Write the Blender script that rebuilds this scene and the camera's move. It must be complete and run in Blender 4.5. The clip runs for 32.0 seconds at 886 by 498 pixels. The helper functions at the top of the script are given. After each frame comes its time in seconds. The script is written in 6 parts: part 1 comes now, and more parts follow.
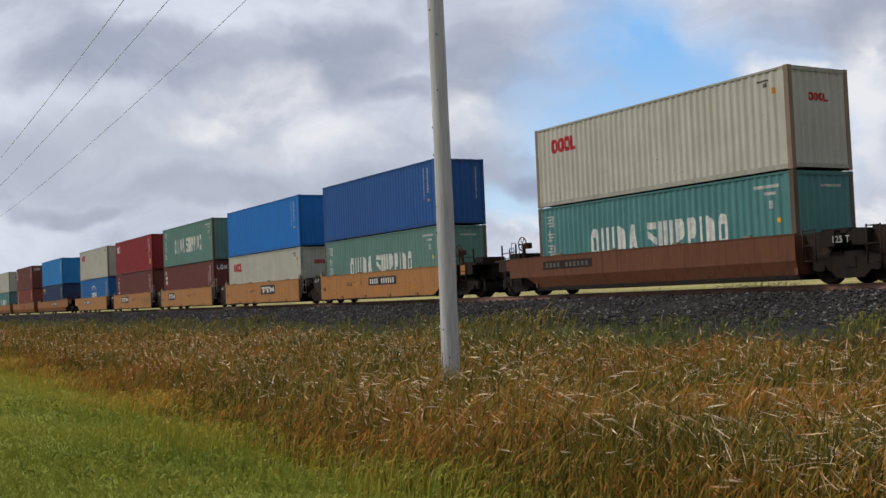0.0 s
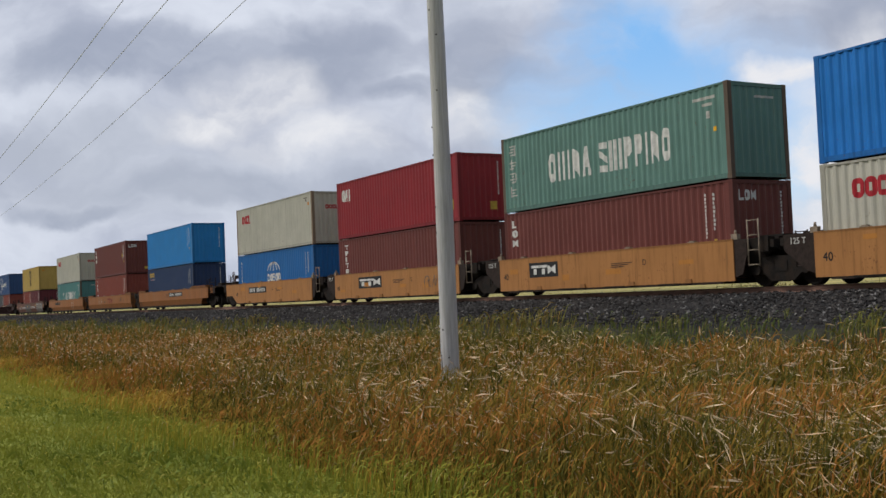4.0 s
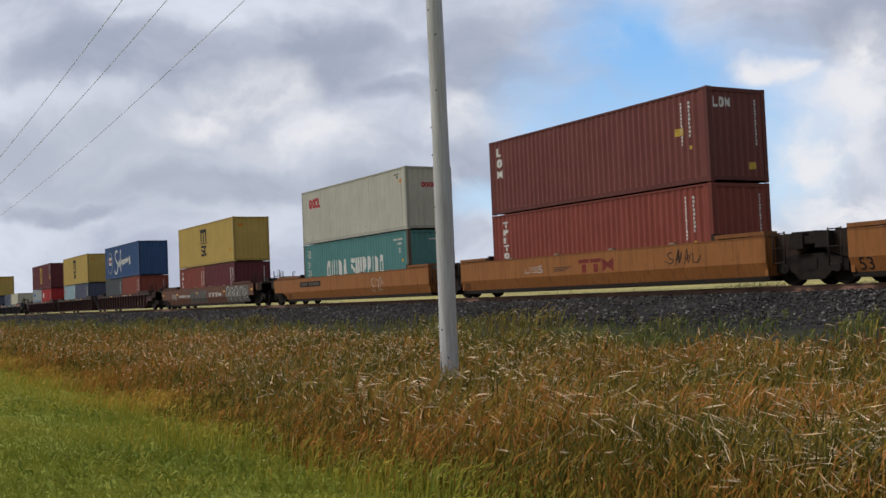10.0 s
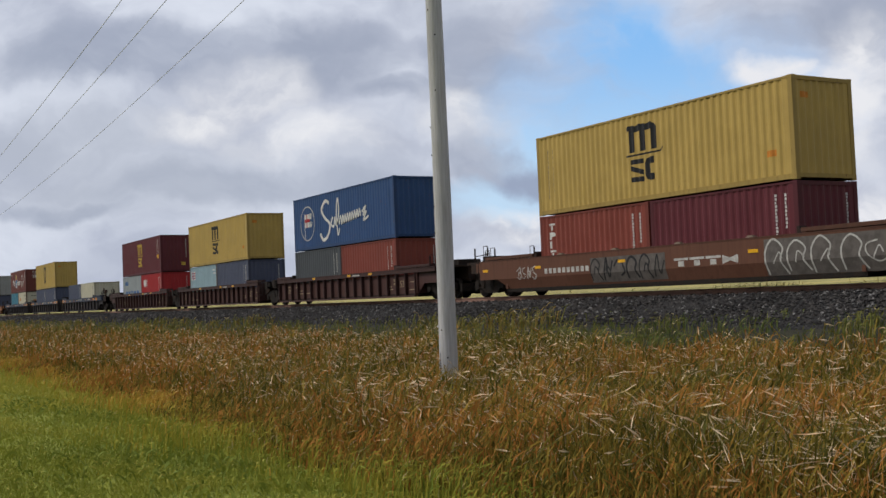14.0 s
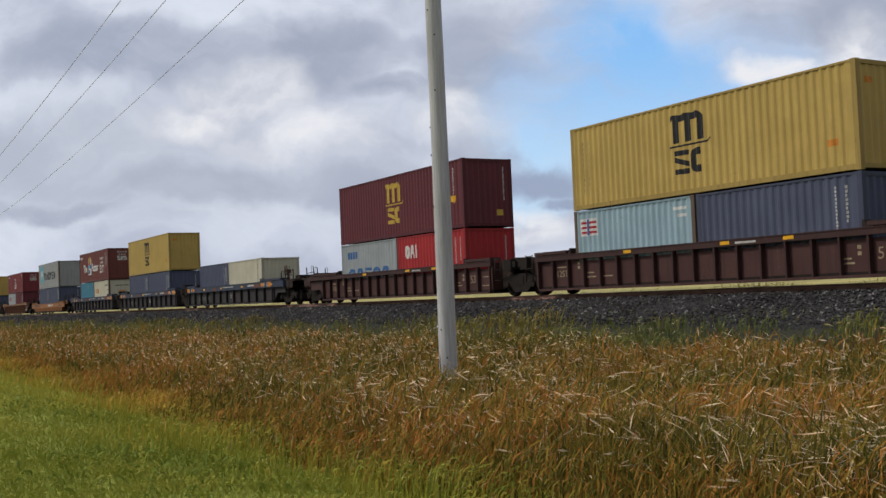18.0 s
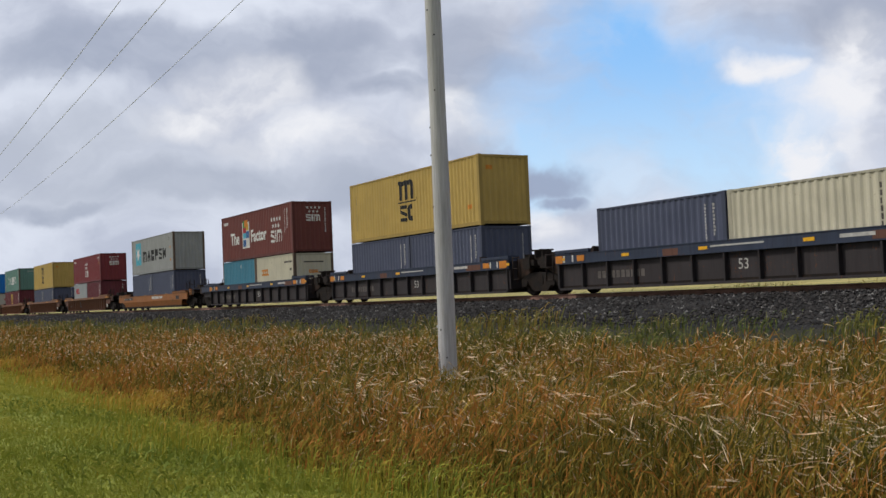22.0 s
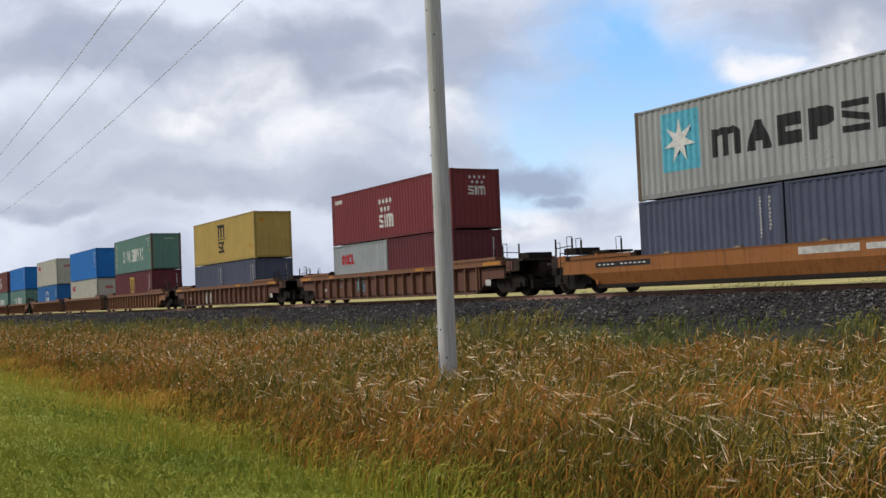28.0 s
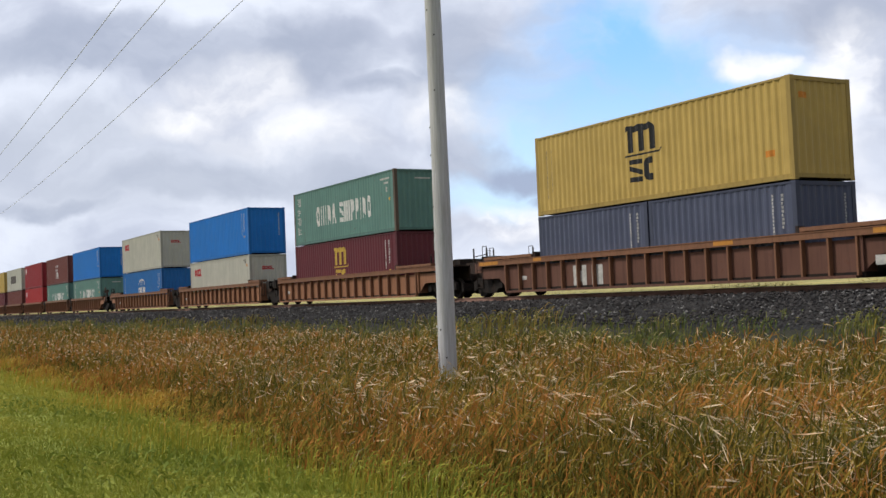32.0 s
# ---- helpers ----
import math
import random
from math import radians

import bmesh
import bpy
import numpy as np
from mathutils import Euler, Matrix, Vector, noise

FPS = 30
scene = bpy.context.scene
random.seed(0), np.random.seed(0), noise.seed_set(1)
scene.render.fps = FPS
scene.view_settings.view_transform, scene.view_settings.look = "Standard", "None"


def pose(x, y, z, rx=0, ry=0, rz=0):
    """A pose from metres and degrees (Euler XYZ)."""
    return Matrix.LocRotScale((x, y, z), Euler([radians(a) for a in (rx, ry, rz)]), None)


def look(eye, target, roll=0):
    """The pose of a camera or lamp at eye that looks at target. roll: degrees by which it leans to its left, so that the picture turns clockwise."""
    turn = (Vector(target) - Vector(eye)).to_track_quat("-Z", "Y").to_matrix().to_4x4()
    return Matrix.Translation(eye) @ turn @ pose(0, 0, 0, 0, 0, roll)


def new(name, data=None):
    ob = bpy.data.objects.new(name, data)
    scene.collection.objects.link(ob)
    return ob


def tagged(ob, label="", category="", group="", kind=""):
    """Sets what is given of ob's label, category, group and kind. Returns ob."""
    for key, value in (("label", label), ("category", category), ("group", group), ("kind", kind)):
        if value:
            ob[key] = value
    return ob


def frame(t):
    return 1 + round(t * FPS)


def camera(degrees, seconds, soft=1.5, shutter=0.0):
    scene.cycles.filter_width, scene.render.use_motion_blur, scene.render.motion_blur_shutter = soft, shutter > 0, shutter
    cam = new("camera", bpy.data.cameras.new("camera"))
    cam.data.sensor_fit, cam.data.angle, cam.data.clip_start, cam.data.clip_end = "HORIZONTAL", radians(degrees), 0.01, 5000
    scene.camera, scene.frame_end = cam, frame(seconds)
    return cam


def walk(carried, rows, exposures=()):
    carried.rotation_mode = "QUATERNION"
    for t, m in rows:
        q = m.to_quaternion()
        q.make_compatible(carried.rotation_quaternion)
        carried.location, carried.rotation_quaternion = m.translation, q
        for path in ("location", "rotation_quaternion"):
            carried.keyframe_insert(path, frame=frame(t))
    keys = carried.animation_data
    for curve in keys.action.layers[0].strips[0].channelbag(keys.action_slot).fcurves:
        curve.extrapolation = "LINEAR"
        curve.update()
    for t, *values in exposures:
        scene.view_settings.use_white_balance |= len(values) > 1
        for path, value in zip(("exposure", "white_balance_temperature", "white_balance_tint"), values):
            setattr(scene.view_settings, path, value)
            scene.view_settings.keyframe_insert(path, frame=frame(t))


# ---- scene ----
# A double-stack container train passes a reed-filled ditch under a cloudy sky.
# x runs along the track (the train moves to +x), y across it away from the camera, z up.
SECONDS = 32.0
EYE = Vector((0, 0, 1.6))
RAIL = 1.48            # top of the rails
TRACK = 24.438         # y of the track's centre line
LENS = 44.53


def heading(yaw, pitch):
    a, b = radians(yaw), radians(pitch)
    return Vector((-math.sin(a) * math.cos(b), math.cos(a) * math.cos(b), math.sin(b)))


cam = camera(LENS, SECONDS, soft=1.5)
START = look(EYE, EYE + heading(59.979, 2.489), -2.402)
walk(cam, [(0.0, START),
           (8.0, look(EYE, EYE + heading(59.925, 2.489), -2.402)),
           (20.0, look(EYE, EYE + heading(59.845, 2.489), -2.402)),
           (32.0, look(EYE, EYE + heading(59.829, 2.489), -2.402))],
     exposures=[(0.0, 0.0), (14.0, 0.0), (22.0, 0.09), (28.0, 0.21), (32.0, 0.34)])

# ---- light ----
SUN_HIGH, SUN_TURN = 44.0, 214.0     # degrees: height, and compass turn from +y towards +x
world = bpy.data.worlds.new("world")
scene.world = world
world.use_nodes = True
wn = world.node_tree
for node in list(wn.nodes):
    wn.nodes.remove(node)
w_out = wn.nodes.new("ShaderNodeOutputWorld")
w_bg = wn.nodes.new("ShaderNodeBackground")
w_sky = wn.nodes.new("ShaderNodeTexSky")
w_sky.sky_type, w_sky.sun_disc = "NISHITA", False
w_sky.sun_elevation, w_sky.sun_rotation = radians(SUN_HIGH), radians(SUN_TURN)
w_sky.dust_density, w_sky.air_density = 3.0, 1.0
w_mix = wn.nodes.new("ShaderNodeMix")
w_mix.data_type = "RGBA"
w_mix.inputs["Factor"].default_value = 0.72      # cloud cover greys the sky
w_mix.inputs["B"].default_value = (6.2, 6.4, 6.9, 1)
wn.links.new(w_sky.outputs["Color"], w_mix.inputs["A"])
wn.links.new(w_mix.outputs["Result"], w_bg.inputs["Color"])
w_bg.inputs["Strength"].default_value = 0.080
wn.links.new(w_bg.outputs["Background"], w_out.inputs["Surface"])
sun_data = bpy.data.lights.new("sun", "SUN")
sun_data.energy, sun_data.angle, sun_data.color = 1.95, radians(10), (1.0, 0.95, 0.87)
sun = new("sun", sun_data)
sa, se = radians(SUN_TURN), radians(SUN_HIGH)
sun_way = Vector((math.sin(sa) * math.cos(se), math.cos(sa) * math.cos(se), math.sin(se)))
sun.matrix_world = look(sun_way * 60, (0, 0, 0))


# ---- node helpers ----
class Nodes:
    """Short-hand for building one node tree."""

    def __init__(self, tree):
        self.tree = tree
        tree.nodes.clear()

    def add(self, kind, **props):
        node = self.tree.nodes.new(kind)
        for key, value in props.items():
            setattr(node, key, value)
        return node

    def wire(self, a, b):
        self.tree.links.new(a, b)

    def put(self, value, socket):
        if hasattr(value, "is_output"):
            self.wire(value, socket)
        else:
            socket.default_value = value

    def math(self, op, a, b=0.0, c=None, clamp=False):
        node = self.add("ShaderNodeMath", operation=op, use_clamp=clamp)
        self.put(a, node.inputs[0])
        self.put(b, node.inputs[1])
        if c is not None:
            self.put(c, node.inputs[2])
        return node.outputs[0]

    def vec(self, op, a, b):
        node = self.add("ShaderNodeVectorMath", operation=op)
        self.put(a, node.inputs[0])
        self.put(b, node.inputs[1])
        return node.outputs["Value"] if op == "LENGTH" else node.outputs["Vector"]

    def mix(self, f, a, b, blend="MIX"):
        node = self.add("ShaderNodeMix", data_type="RGBA", blend_type=blend)
        self.put(f, node.inputs["Factor"])
        self.put(a, node.inputs["A"])
        self.put(b, node.inputs["B"])
        return node.outputs["Result"]

    def noise(self, where, scale, detail=4.0, rough=0.55, distort=0.0):
        node = self.add("ShaderNodeTexNoise")
        self.wire(where, node.inputs["Vector"])
        node.inputs["Scale"].default_value = scale
        node.inputs["Detail"].default_value = detail
        node.inputs["Roughness"].default_value = rough
        node.inputs["Distortion"].default_value = distort
        return node.outputs["Fac"]

    def span(self, value, a, b, c=0.0, d=1.0, smooth=True):
        node = self.add("ShaderNodeMapRange", interpolation_type="SMOOTHSTEP" if smooth else "LINEAR")
        self.put(value, node.inputs["Value"])
        for key, x in (("From Min", a), ("From Max", b), ("To Min", c), ("To Max", d)):
            node.inputs[key].default_value = x
        return node.outputs["Result"]

    def scaled(self, where, x, y, z):
        return self.vec("MULTIPLY", where, (x, y, z))

    def surface(self, colour, rough, metal=0.0, bump=None, strength=0.3, distance=0.02, spec=0.5):
        bsdf = self.add("ShaderNodeBsdfPrincipled")
        self.put(colour, bsdf.inputs["Base Color"])
        self.put(rough, bsdf.inputs["Roughness"])
        self.put(metal, bsdf.inputs["Metallic"])
        bsdf.inputs["Specular IOR Level"].default_value = spec
        if bump is not None:
            node = self.add("ShaderNodeBump")
            node.inputs["Strength"].default_value = strength
            node.inputs["Distance"].default_value = distance
            self.wire(bump, node.inputs["Height"])
            self.wire(node.outputs["Normal"], bsdf.inputs["Normal"])
        out = self.add("ShaderNodeOutputMaterial")
        self.wire(bsdf.outputs["BSDF"], out.inputs["Surface"])
        return bsdf


def material(name):
    m = bpy.data.materials.new(name)
    m.use_nodes = True
    return m, Nodes(m.node_tree)


def rgb(r, g, b):
    """Linear colour from 0..255 screen values."""
    f = lambda c: (c / 255 / 12.92) if c <= 10 else ((c / 255 + 0.055) / 1.055) ** 2.4
    return (f(r), f(g), f(b), 1.0)


RUST = (0.115, 0.042, 0.018, 1)
GRIME = (0.030, 0.026, 0.022, 1)
STAIN = (0.120, 0.075, 0.045, 1)


PAINTS = {}


def worn(coat):
    """The same paint, chafed and rustier, for rails, posts and other edges."""
    name = coat.name + "_worn_edge"
    if name not in bpy.data.materials:
        colour, rust = PAINTS[coat.name]
        paint(name, tuple(c * 0.74 for c in colour[:3]) + (1,), min(1.0, rust + 0.5), 0.5, 0.6)
    return bpy.data.materials[name]


def paint(name, colour, rust=0.25, dirt=0.35, rough=0.52, fade=0.18):
    """Weathered sheet-steel paint: faded patches, vertical streaks, rust spots, road grime."""
    m, n = material(name)
    PAINTS[name] = (colour, rust)
    where = n.add("ShaderNodeTexCoord").outputs["Object"]
    patch = n.noise(where, 0.9, 5, 0.6)
    streak = n.noise(n.scaled(where, 5.0, 5.0, 0.35), 1.6, 5, 0.65)
    grain = n.noise(where, 34, 3, 0.6)
    spots = n.noise(n.scaled(where, 1.0, 1.0, 0.45), 4.2, 6, 0.7)
    light = tuple(min(1.0, c * 1.25 + 0.012) for c in colour[:3]) + (1,)
    dark = tuple(c * 0.72 for c in colour[:3]) + (1,)
    base = n.mix(n.span(patch, 0.35, 0.7, 0, min(1, fade * 3)), colour, light)
    base = n.mix(n.span(streak, 0.44, 0.72, 0, min(1, dirt * 1.5)), base, dark)
    base = n.mix(n.span(grain, 0.35, 0.75, 0, 0.14), base, dark)
    base = n.mix(n.span(streak, 0.62, 0.85, 0, dirt * 0.8), base, GRIME)
    base = n.mix(n.span(spots, 0.675 - 0.07 * rust, 0.75, 0, min(1, rust * 2.2)), base, RUST)
    flecks = n.math("MULTIPLY", n.noise(n.scaled(where, 1.0, 1.0, 0.7), 15.0, 4, 0.6), n.span(patch, 0.38, 0.62, 0.55, 1.12))
    base = n.mix(n.span(flecks, 0.70 - 0.05 * rust, 0.78, 0, min(0.9, 0.3 + rust)), base, RUST)
    runs = n.noise(n.scaled(where, 9.0, 9.0, 0.30), 1.0, 4, 0.6)
    base = n.mix(n.span(runs, 0.66 - 0.05 * rust, 0.80, 0, 0.25 + 0.4 * rust), base, STAIN)
    gloss = n.span(patch, 0.2, 0.8, rough - 0.08, rough + 0.16)
    n.surface(base, gloss, 0.0, n.noise(where, 2.3, 4, 0.5), 0.25, 0.03, 0.25)
    return m


def plain(name, colour, rough=0.6, metal=0.0, vary=0.35, scale=6.0, bump=0.3, other=None):
    """A surface with two scales of variation."""
    m, n = material(name)
    where = n.add("ShaderNodeTexCoord").outputs["Object"]
    a, b = n.noise(where, scale, 5, 0.6), n.noise(where, scale * 7.3, 4, 0.6)
    dark = other or tuple(c * (1 - vary) for c in colour[:3]) + (1,)
    base = n.mix(n.span(a, 0.35, 0.68), colour, dark)
    base = n.mix(n.span(b, 0.45, 0.75, 0, 0.4), base, tuple(c * 0.6 for c in colour[:3]) + (1,))
    n.surface(base, n.span(b, 0.3, 0.7, rough - 0.1, min(1, rough + 0.12)), metal, b, bump, 0.01, 0.22)
    return m


# ---- mesh helpers ----
class Build:
    """Collects vertices and faces of one mesh."""

    def __init__(self):
        self.v, self.f, self.s = [], [], []

    def face(self, points, smooth=False):
        k = len(self.v)
        self.v += [tuple(p) for p in points]
        self.f.append(tuple(range(k, k + len(points))))
        self.s.append(smooth)
        return self

    def box(self, x0, x1, y0, y1, z0, z1):
        k = len(self.v)
        self.v += [(x, y, z) for z in (z0, z1) for y in (y0, y1) for x in (x0, x1)]
        for q in ((0, 2, 3, 1), (4, 5, 7, 6), (0, 1, 5, 4), (2, 6, 7, 3), (0, 4, 6, 2), (1, 3, 7, 5)):
            self.f.append(tuple(k + i for i in q))
            self.s.append(False)
        return self

    def prism(self, outline, a, b, axis="y"):
        """Extrudes an outline from a to b. Outline: (x, z) along y, (y, z) along x, (x, y) along z."""
        def at(p, d):
            return {"y": (p[0], d, p[1]), "x": (d, p[0], p[1]), "z": (p[0], p[1], d)}[axis]
        k, n = len(self.v), len(outline)
        self.v += [at(p, a) for p in outline] + [at(p, b) for p in outline]
        self.f += [tuple(range(k, k + n))[::-1], tuple(range(k + n, k + 2 * n))]
        self.f += [(k + i, k + (i + 1) % n, k + n + (i + 1) % n, k + n + i) for i in range(n)]
        self.s += [False] * (n + 2)
        return self

    def tube(self, a, b, r0, r1=None, sides=10):
        """A round bar from a to b."""
        r1 = r0 if r1 is None else r1
        a, b = Vector(a), Vector(b)
        d = (b - a).normalized()
        u = d.orthogonal().normalized()
        w = d.cross(u)
        k = len(self.v)
        for c, r in ((a, r0), (b, r1)):
            for i in range(sides):
                t = 2 * math.pi * i / sides
                self.v.append(tuple(c + (u * math.cos(t) + w * math.sin(t)) * r))
        self.f += [(k + i, k + (i + 1) % sides, k + sides + (i + 1) % sides, k + sides + i) for i in range(sides)]
        self.s += [True] * sides
        self.f += [tuple(range(k, k + sides))[::-1], tuple(range(k + sides, k + 2 * sides))]
        self.s += [False, False]
        return self

    def lathe(self, outline, sides=20, axis="y"):
        """Turns (radius, distance) pairs about the y or z axis."""
        k, n = len(self.v), len(outline)
        for i in range(sides):
            t = 2 * math.pi * i / sides
            for r, d in outline:
                c, s = r * math.cos(t), r * math.sin(t)
                self.v.append((c, d, s) if axis == "y" else (c, s, d))
        for i in range(sides):
            j = (i + 1) % sides
            for q in range(n - 1):
                self.f.append((k + i * n + q, k + j * n + q, k + j * n + q + 1, k + i * n + q + 1))
                self.s.append(True)
        return self

    def islands(self):
        """Splits what has been collected into its separate pieces."""
        root = {}

        def find(k):
            while root.setdefault(k, k) != k:
                k = root[k]
            return k
        key = [tuple(round(c, 4) for c in p) for p in self.v]
        for f in self.f:
            for i in f[1:]:
                root[find(key[i])] = find(key[f[0]])
        out = {}
        for f, s in zip(self.f, self.s):
            b = out.setdefault(find(key[f[0]]), Build())
            b.face([self.v[i] for i in f], s)
        return list(out.values())

    def mesh(self, name, mat):
        me = bpy.data.meshes.new(name)
        me.from_pydata(self.v, [], self.f)
        me.polygons.foreach_set("use_smooth", self.s)
        me.materials.append(mat)
        bm = bmesh.new()
        bm.from_mesh(me)
        bmesh.ops.remove_doubles(bm, verts=bm.verts, dist=1e-5)
        bmesh.ops.recalc_face_normals(bm, faces=bm.faces)
        bm.to_mesh(me)
        bm.free()
        return me


SHARED = {}


def shared(key, make, mat):
    """One mesh for all alike pieces."""
    k = (key, mat.name)
    if k not in SHARED:
        SHARED[k] = make().mesh(str(key[0]), mat)
    return SHARED[k]


def part(name, mesh, parent, label="", m=None):
    """Links one mesh object under a thing or a part."""
    ob = new(name, mesh)
    ob.parent = parent
    if m is not None:
        ob.matrix_basis = m
    if label:
        tagged(ob, label)
    return ob


def thing(name, m, label, category, group="", kind=""):
    ob = new(name)
    ob.empty_display_size = 0.3
    ob.matrix_basis = m
    return tagged(ob, label, category, group, kind)


# ---- the train's run ----
SPEEDS = (12.106, 12.079, 11.872, 11.538, 11.463, 11.148, 10.896, 10.756, 10.311)   # m/s every four seconds


def run(t):
    """How far the train has gone at t seconds."""
    k = min(int(t // 4), 7)
    d = sum((SPEEDS[i] + SPEEDS[i + 1]) * 2 for i in range(k))
    u = t - 4 * k
    return d + SPEEDS[k] * u + (SPEEDS[k + 1] - SPEEDS[k]) * u * u / 8


RIDING = []      # (thing, pose at the start): all that rolls along the track
WHEELS = []      # turning wheelsets
SWAYING = []     # reed clumps that rock in the wind
CLOUDS = []

# ---- materials ----
CREAM = paint("cream_paint", (0.43, 0.42, 0.36, 1), 0.35, 0.30)
TEAL = paint("teal_paint", (0.070, 0.200, 0.198, 1), 0.30, 0.30)
GREEN = paint("grey_green_paint", (0.105, 0.210, 0.182, 1), 0.55, 0.35)
NAVY = paint("dark_blue_paint", (0.012, 0.078, 0.27, 1), 0.1, 0.22)
BLUE = paint("mid_blue_paint", (0.006, 0.150, 0.49, 1), 0.1, 0.2)
SKYBLUE = paint("bright_blue_paint", (0.014, 0.19, 0.49, 1), 0.08, 0.18)
COSBLUE = paint("ocean_blue_paint", (0.011, 0.118, 0.345, 1), 0.12, 0.22)
INK = paint("ink_blue_paint", (0.015, 0.036, 0.100, 1), 0.12, 0.25)
RED = paint("dark_red_paint", (0.235, 0.016, 0.024, 1), 0.12, 0.25)
BROWN = paint("red_brown_paint", (0.135, 0.036, 0.030, 1), 0.2, 0.3)
OXIDE = paint("oxide_red_paint", (0.200, 0.044, 0.030, 1), 0.2, 0.28)
CRIMSON = paint("crimson_paint", (0.165, 0.024, 0.030, 1), 0.25, 0.3)
MAROON = paint("maroon_paint", (0.105, 0.018, 0.026, 1), 0.15, 0.25)
YELLOW = paint("ochre_yellow_paint", (0.425, 0.295, 0.080, 1), 0.12, 0.22)
SAFBLUE = paint("worn_blue_paint", (0.026, 0.070, 0.185, 1), 0.6, 0.35)
SLATE = paint("slate_grey_paint", (0.066, 0.077, 0.122, 1), 0.12, 0.25)
GREY = paint("mid_grey_paint", (0.062, 0.070, 0.080, 1), 0.15, 0.3)
PALE = paint("pale_grey_paint", (0.29, 0.32, 0.33, 1), 0.35, 0.3)
PALEBLUE = paint("pale_blue_paint", (0.26, 0.37, 0.42, 1), 0.35, 0.3)
BRIGHTRED = paint("bright_red_paint", (0.33, 0.018, 0.022, 1), 0.1, 0.2)
OLDTEAL = paint("worn_teal_paint", (0.050, 0.190, 0.270, 1), 0.6, 0.4)
IVORY = paint("ivory_paint", (0.50, 0.47, 0.36, 1), 0.3, 0.25)
SILVER = paint("silver_grey_paint", (0.285, 0.295, 0.290, 1), 0.4, 0.35)
CAR_YELLOW = paint("car_yellow_paint", (0.345, 0.155, 0.048, 1), 0.85, 0.6, 0.6)
CAR_ORANGE = paint("car_orange_paint", (0.255, 0.098, 0.026, 1), 0.9, 0.6, 0.6)
CAR_SAND = paint("car_faded_brown_paint", (0.125, 0.046, 0.021, 1), 1.0, 0.8, 0.65)
CAR_PATCH = paint("fresh_orange_paint", (0.40, 0.165, 0.030, 1), 0.2, 0.3, 0.6)
CAR_RUST = paint("car_rust_paint", (0.112, 0.046, 0.027, 1), 0.6, 0.4, 0.65)
CAR_BROWN = paint("car_brown_paint", (0.112, 0.050, 0.034, 1), 0.6, 0.5, 0.65)
CAR_MAROON = paint("car_maroon_paint", (0.058, 0.024, 0.021, 1), 0.8, 0.4, 0.6)
CAR_BLUE = paint("car_blue_paint", (0.036, 0.050, 0.088, 1), 0.45, 0.4, 0.6)
CAR_DUSK = paint("car_dusky_paint", (0.032, 0.027, 0.029, 1), 0.9, 0.45, 0.65)
CHORD_GOLD = paint("faded_gold_paint", (0.46, 0.20, 0.035, 1), 0.5, 0.4, 0.6)
CAR_TAN = paint("car_tan_paint", (0.250, 0.115, 0.060, 1), 0.6, 0.45, 0.65)
DARK = plain("dark_running_gear", (0.0125, 0.0105, 0.0095, 1), 0.85, 0.0, 0.5, 5, 0.4, (0.022, 0.014, 0.010, 1))
GEAR = plain("grimy_end_frame", (0.024, 0.017, 0.014, 1), 0.8, 0.0, 0.5, 5, 0.3, (0.045, 0.024, 0.016, 1))
RUSTED_IRON = plain("rust_brown_iron", (0.085, 0.040, 0.024, 1), 0.85, 0.0, 0.45, 7)
IRON = plain("rusty_iron", (0.034, 0.022, 0.018, 1), 0.8, 0.0, 0.45, 7)
WHITE = plain("white_lettering", (0.66, 0.66, 0.63, 1), 0.55, 0, 0.25, 5)
BLACKMARK = plain("black_lettering", (0.020, 0.020, 0.022, 1), 0.55, 0, 0.3, 5)
REDMARK = plain("red_lettering", (0.42, 0.022, 0.035, 1), 0.55, 0, 0.25, 5)
FADEDRED = plain("faded_red_paint", (0.20, 0.032, 0.026, 1), 0.7, 0, 0.4, 6)
GOLDMARK = plain("gold_lettering", (0.55, 0.37, 0.06, 1), 0.55, 0, 0.25, 5)
ORANGEMARK = plain("orange_lettering", (0.60, 0.22, 0.03, 1), 0.55, 0, 0.25, 5)
CYANMARK = plain("light_blue_panel", (0.10, 0.42, 0.55, 1), 0.55, 0, 0.2, 5)
BLUEMARK = plain("blue_lettering", (0.05, 0.14, 0.34, 1), 0.55, 0, 0.3, 5)
GREENMARK = plain("green_patch", (0.05, 0.30, 0.08, 1), 0.55, 0, 0.3, 5)
GREYMARK = plain("grey_spray", (0.13, 0.115, 0.105, 1), 0.65, 0, 0.35, 4)
DULLMARK = plain("dull_tan_lettering", (0.34, 0.27, 0.17, 1), 0.7, 0, 0.35, 6)
CHALK = plain("chalky_white_spray", (0.52, 0.51, 0.48, 1), 0.7, 0, 0.35, 6)
REFLECT = plain("yellow_reflector", (0.80, 0.42, 0.02, 1), 0.35, 0, 0.2, 8)

# ---- containers ----
LONG, SHORT, WIDE, HIGH, LOW = 12.192, 6.058, 2.438, 2.896, 2.591
PITCH, DEEP = 0.278, 0.036
SKIN = WIDE / 2 - 0.012       # outer face of the corrugation


def dent(a, half):
    """How far the corrugated skin lies back at the distance a along it."""
    u = ((a + half - 0.16) % PITCH) / PITCH
    if a < -half + 0.16 or a > half - 0.16:
        return 0.0
    return DEEP * min(1, max(0, (u - 0.25) * 4)) if u < 0.75 else DEEP * (1 - (u - 0.75) * 4)


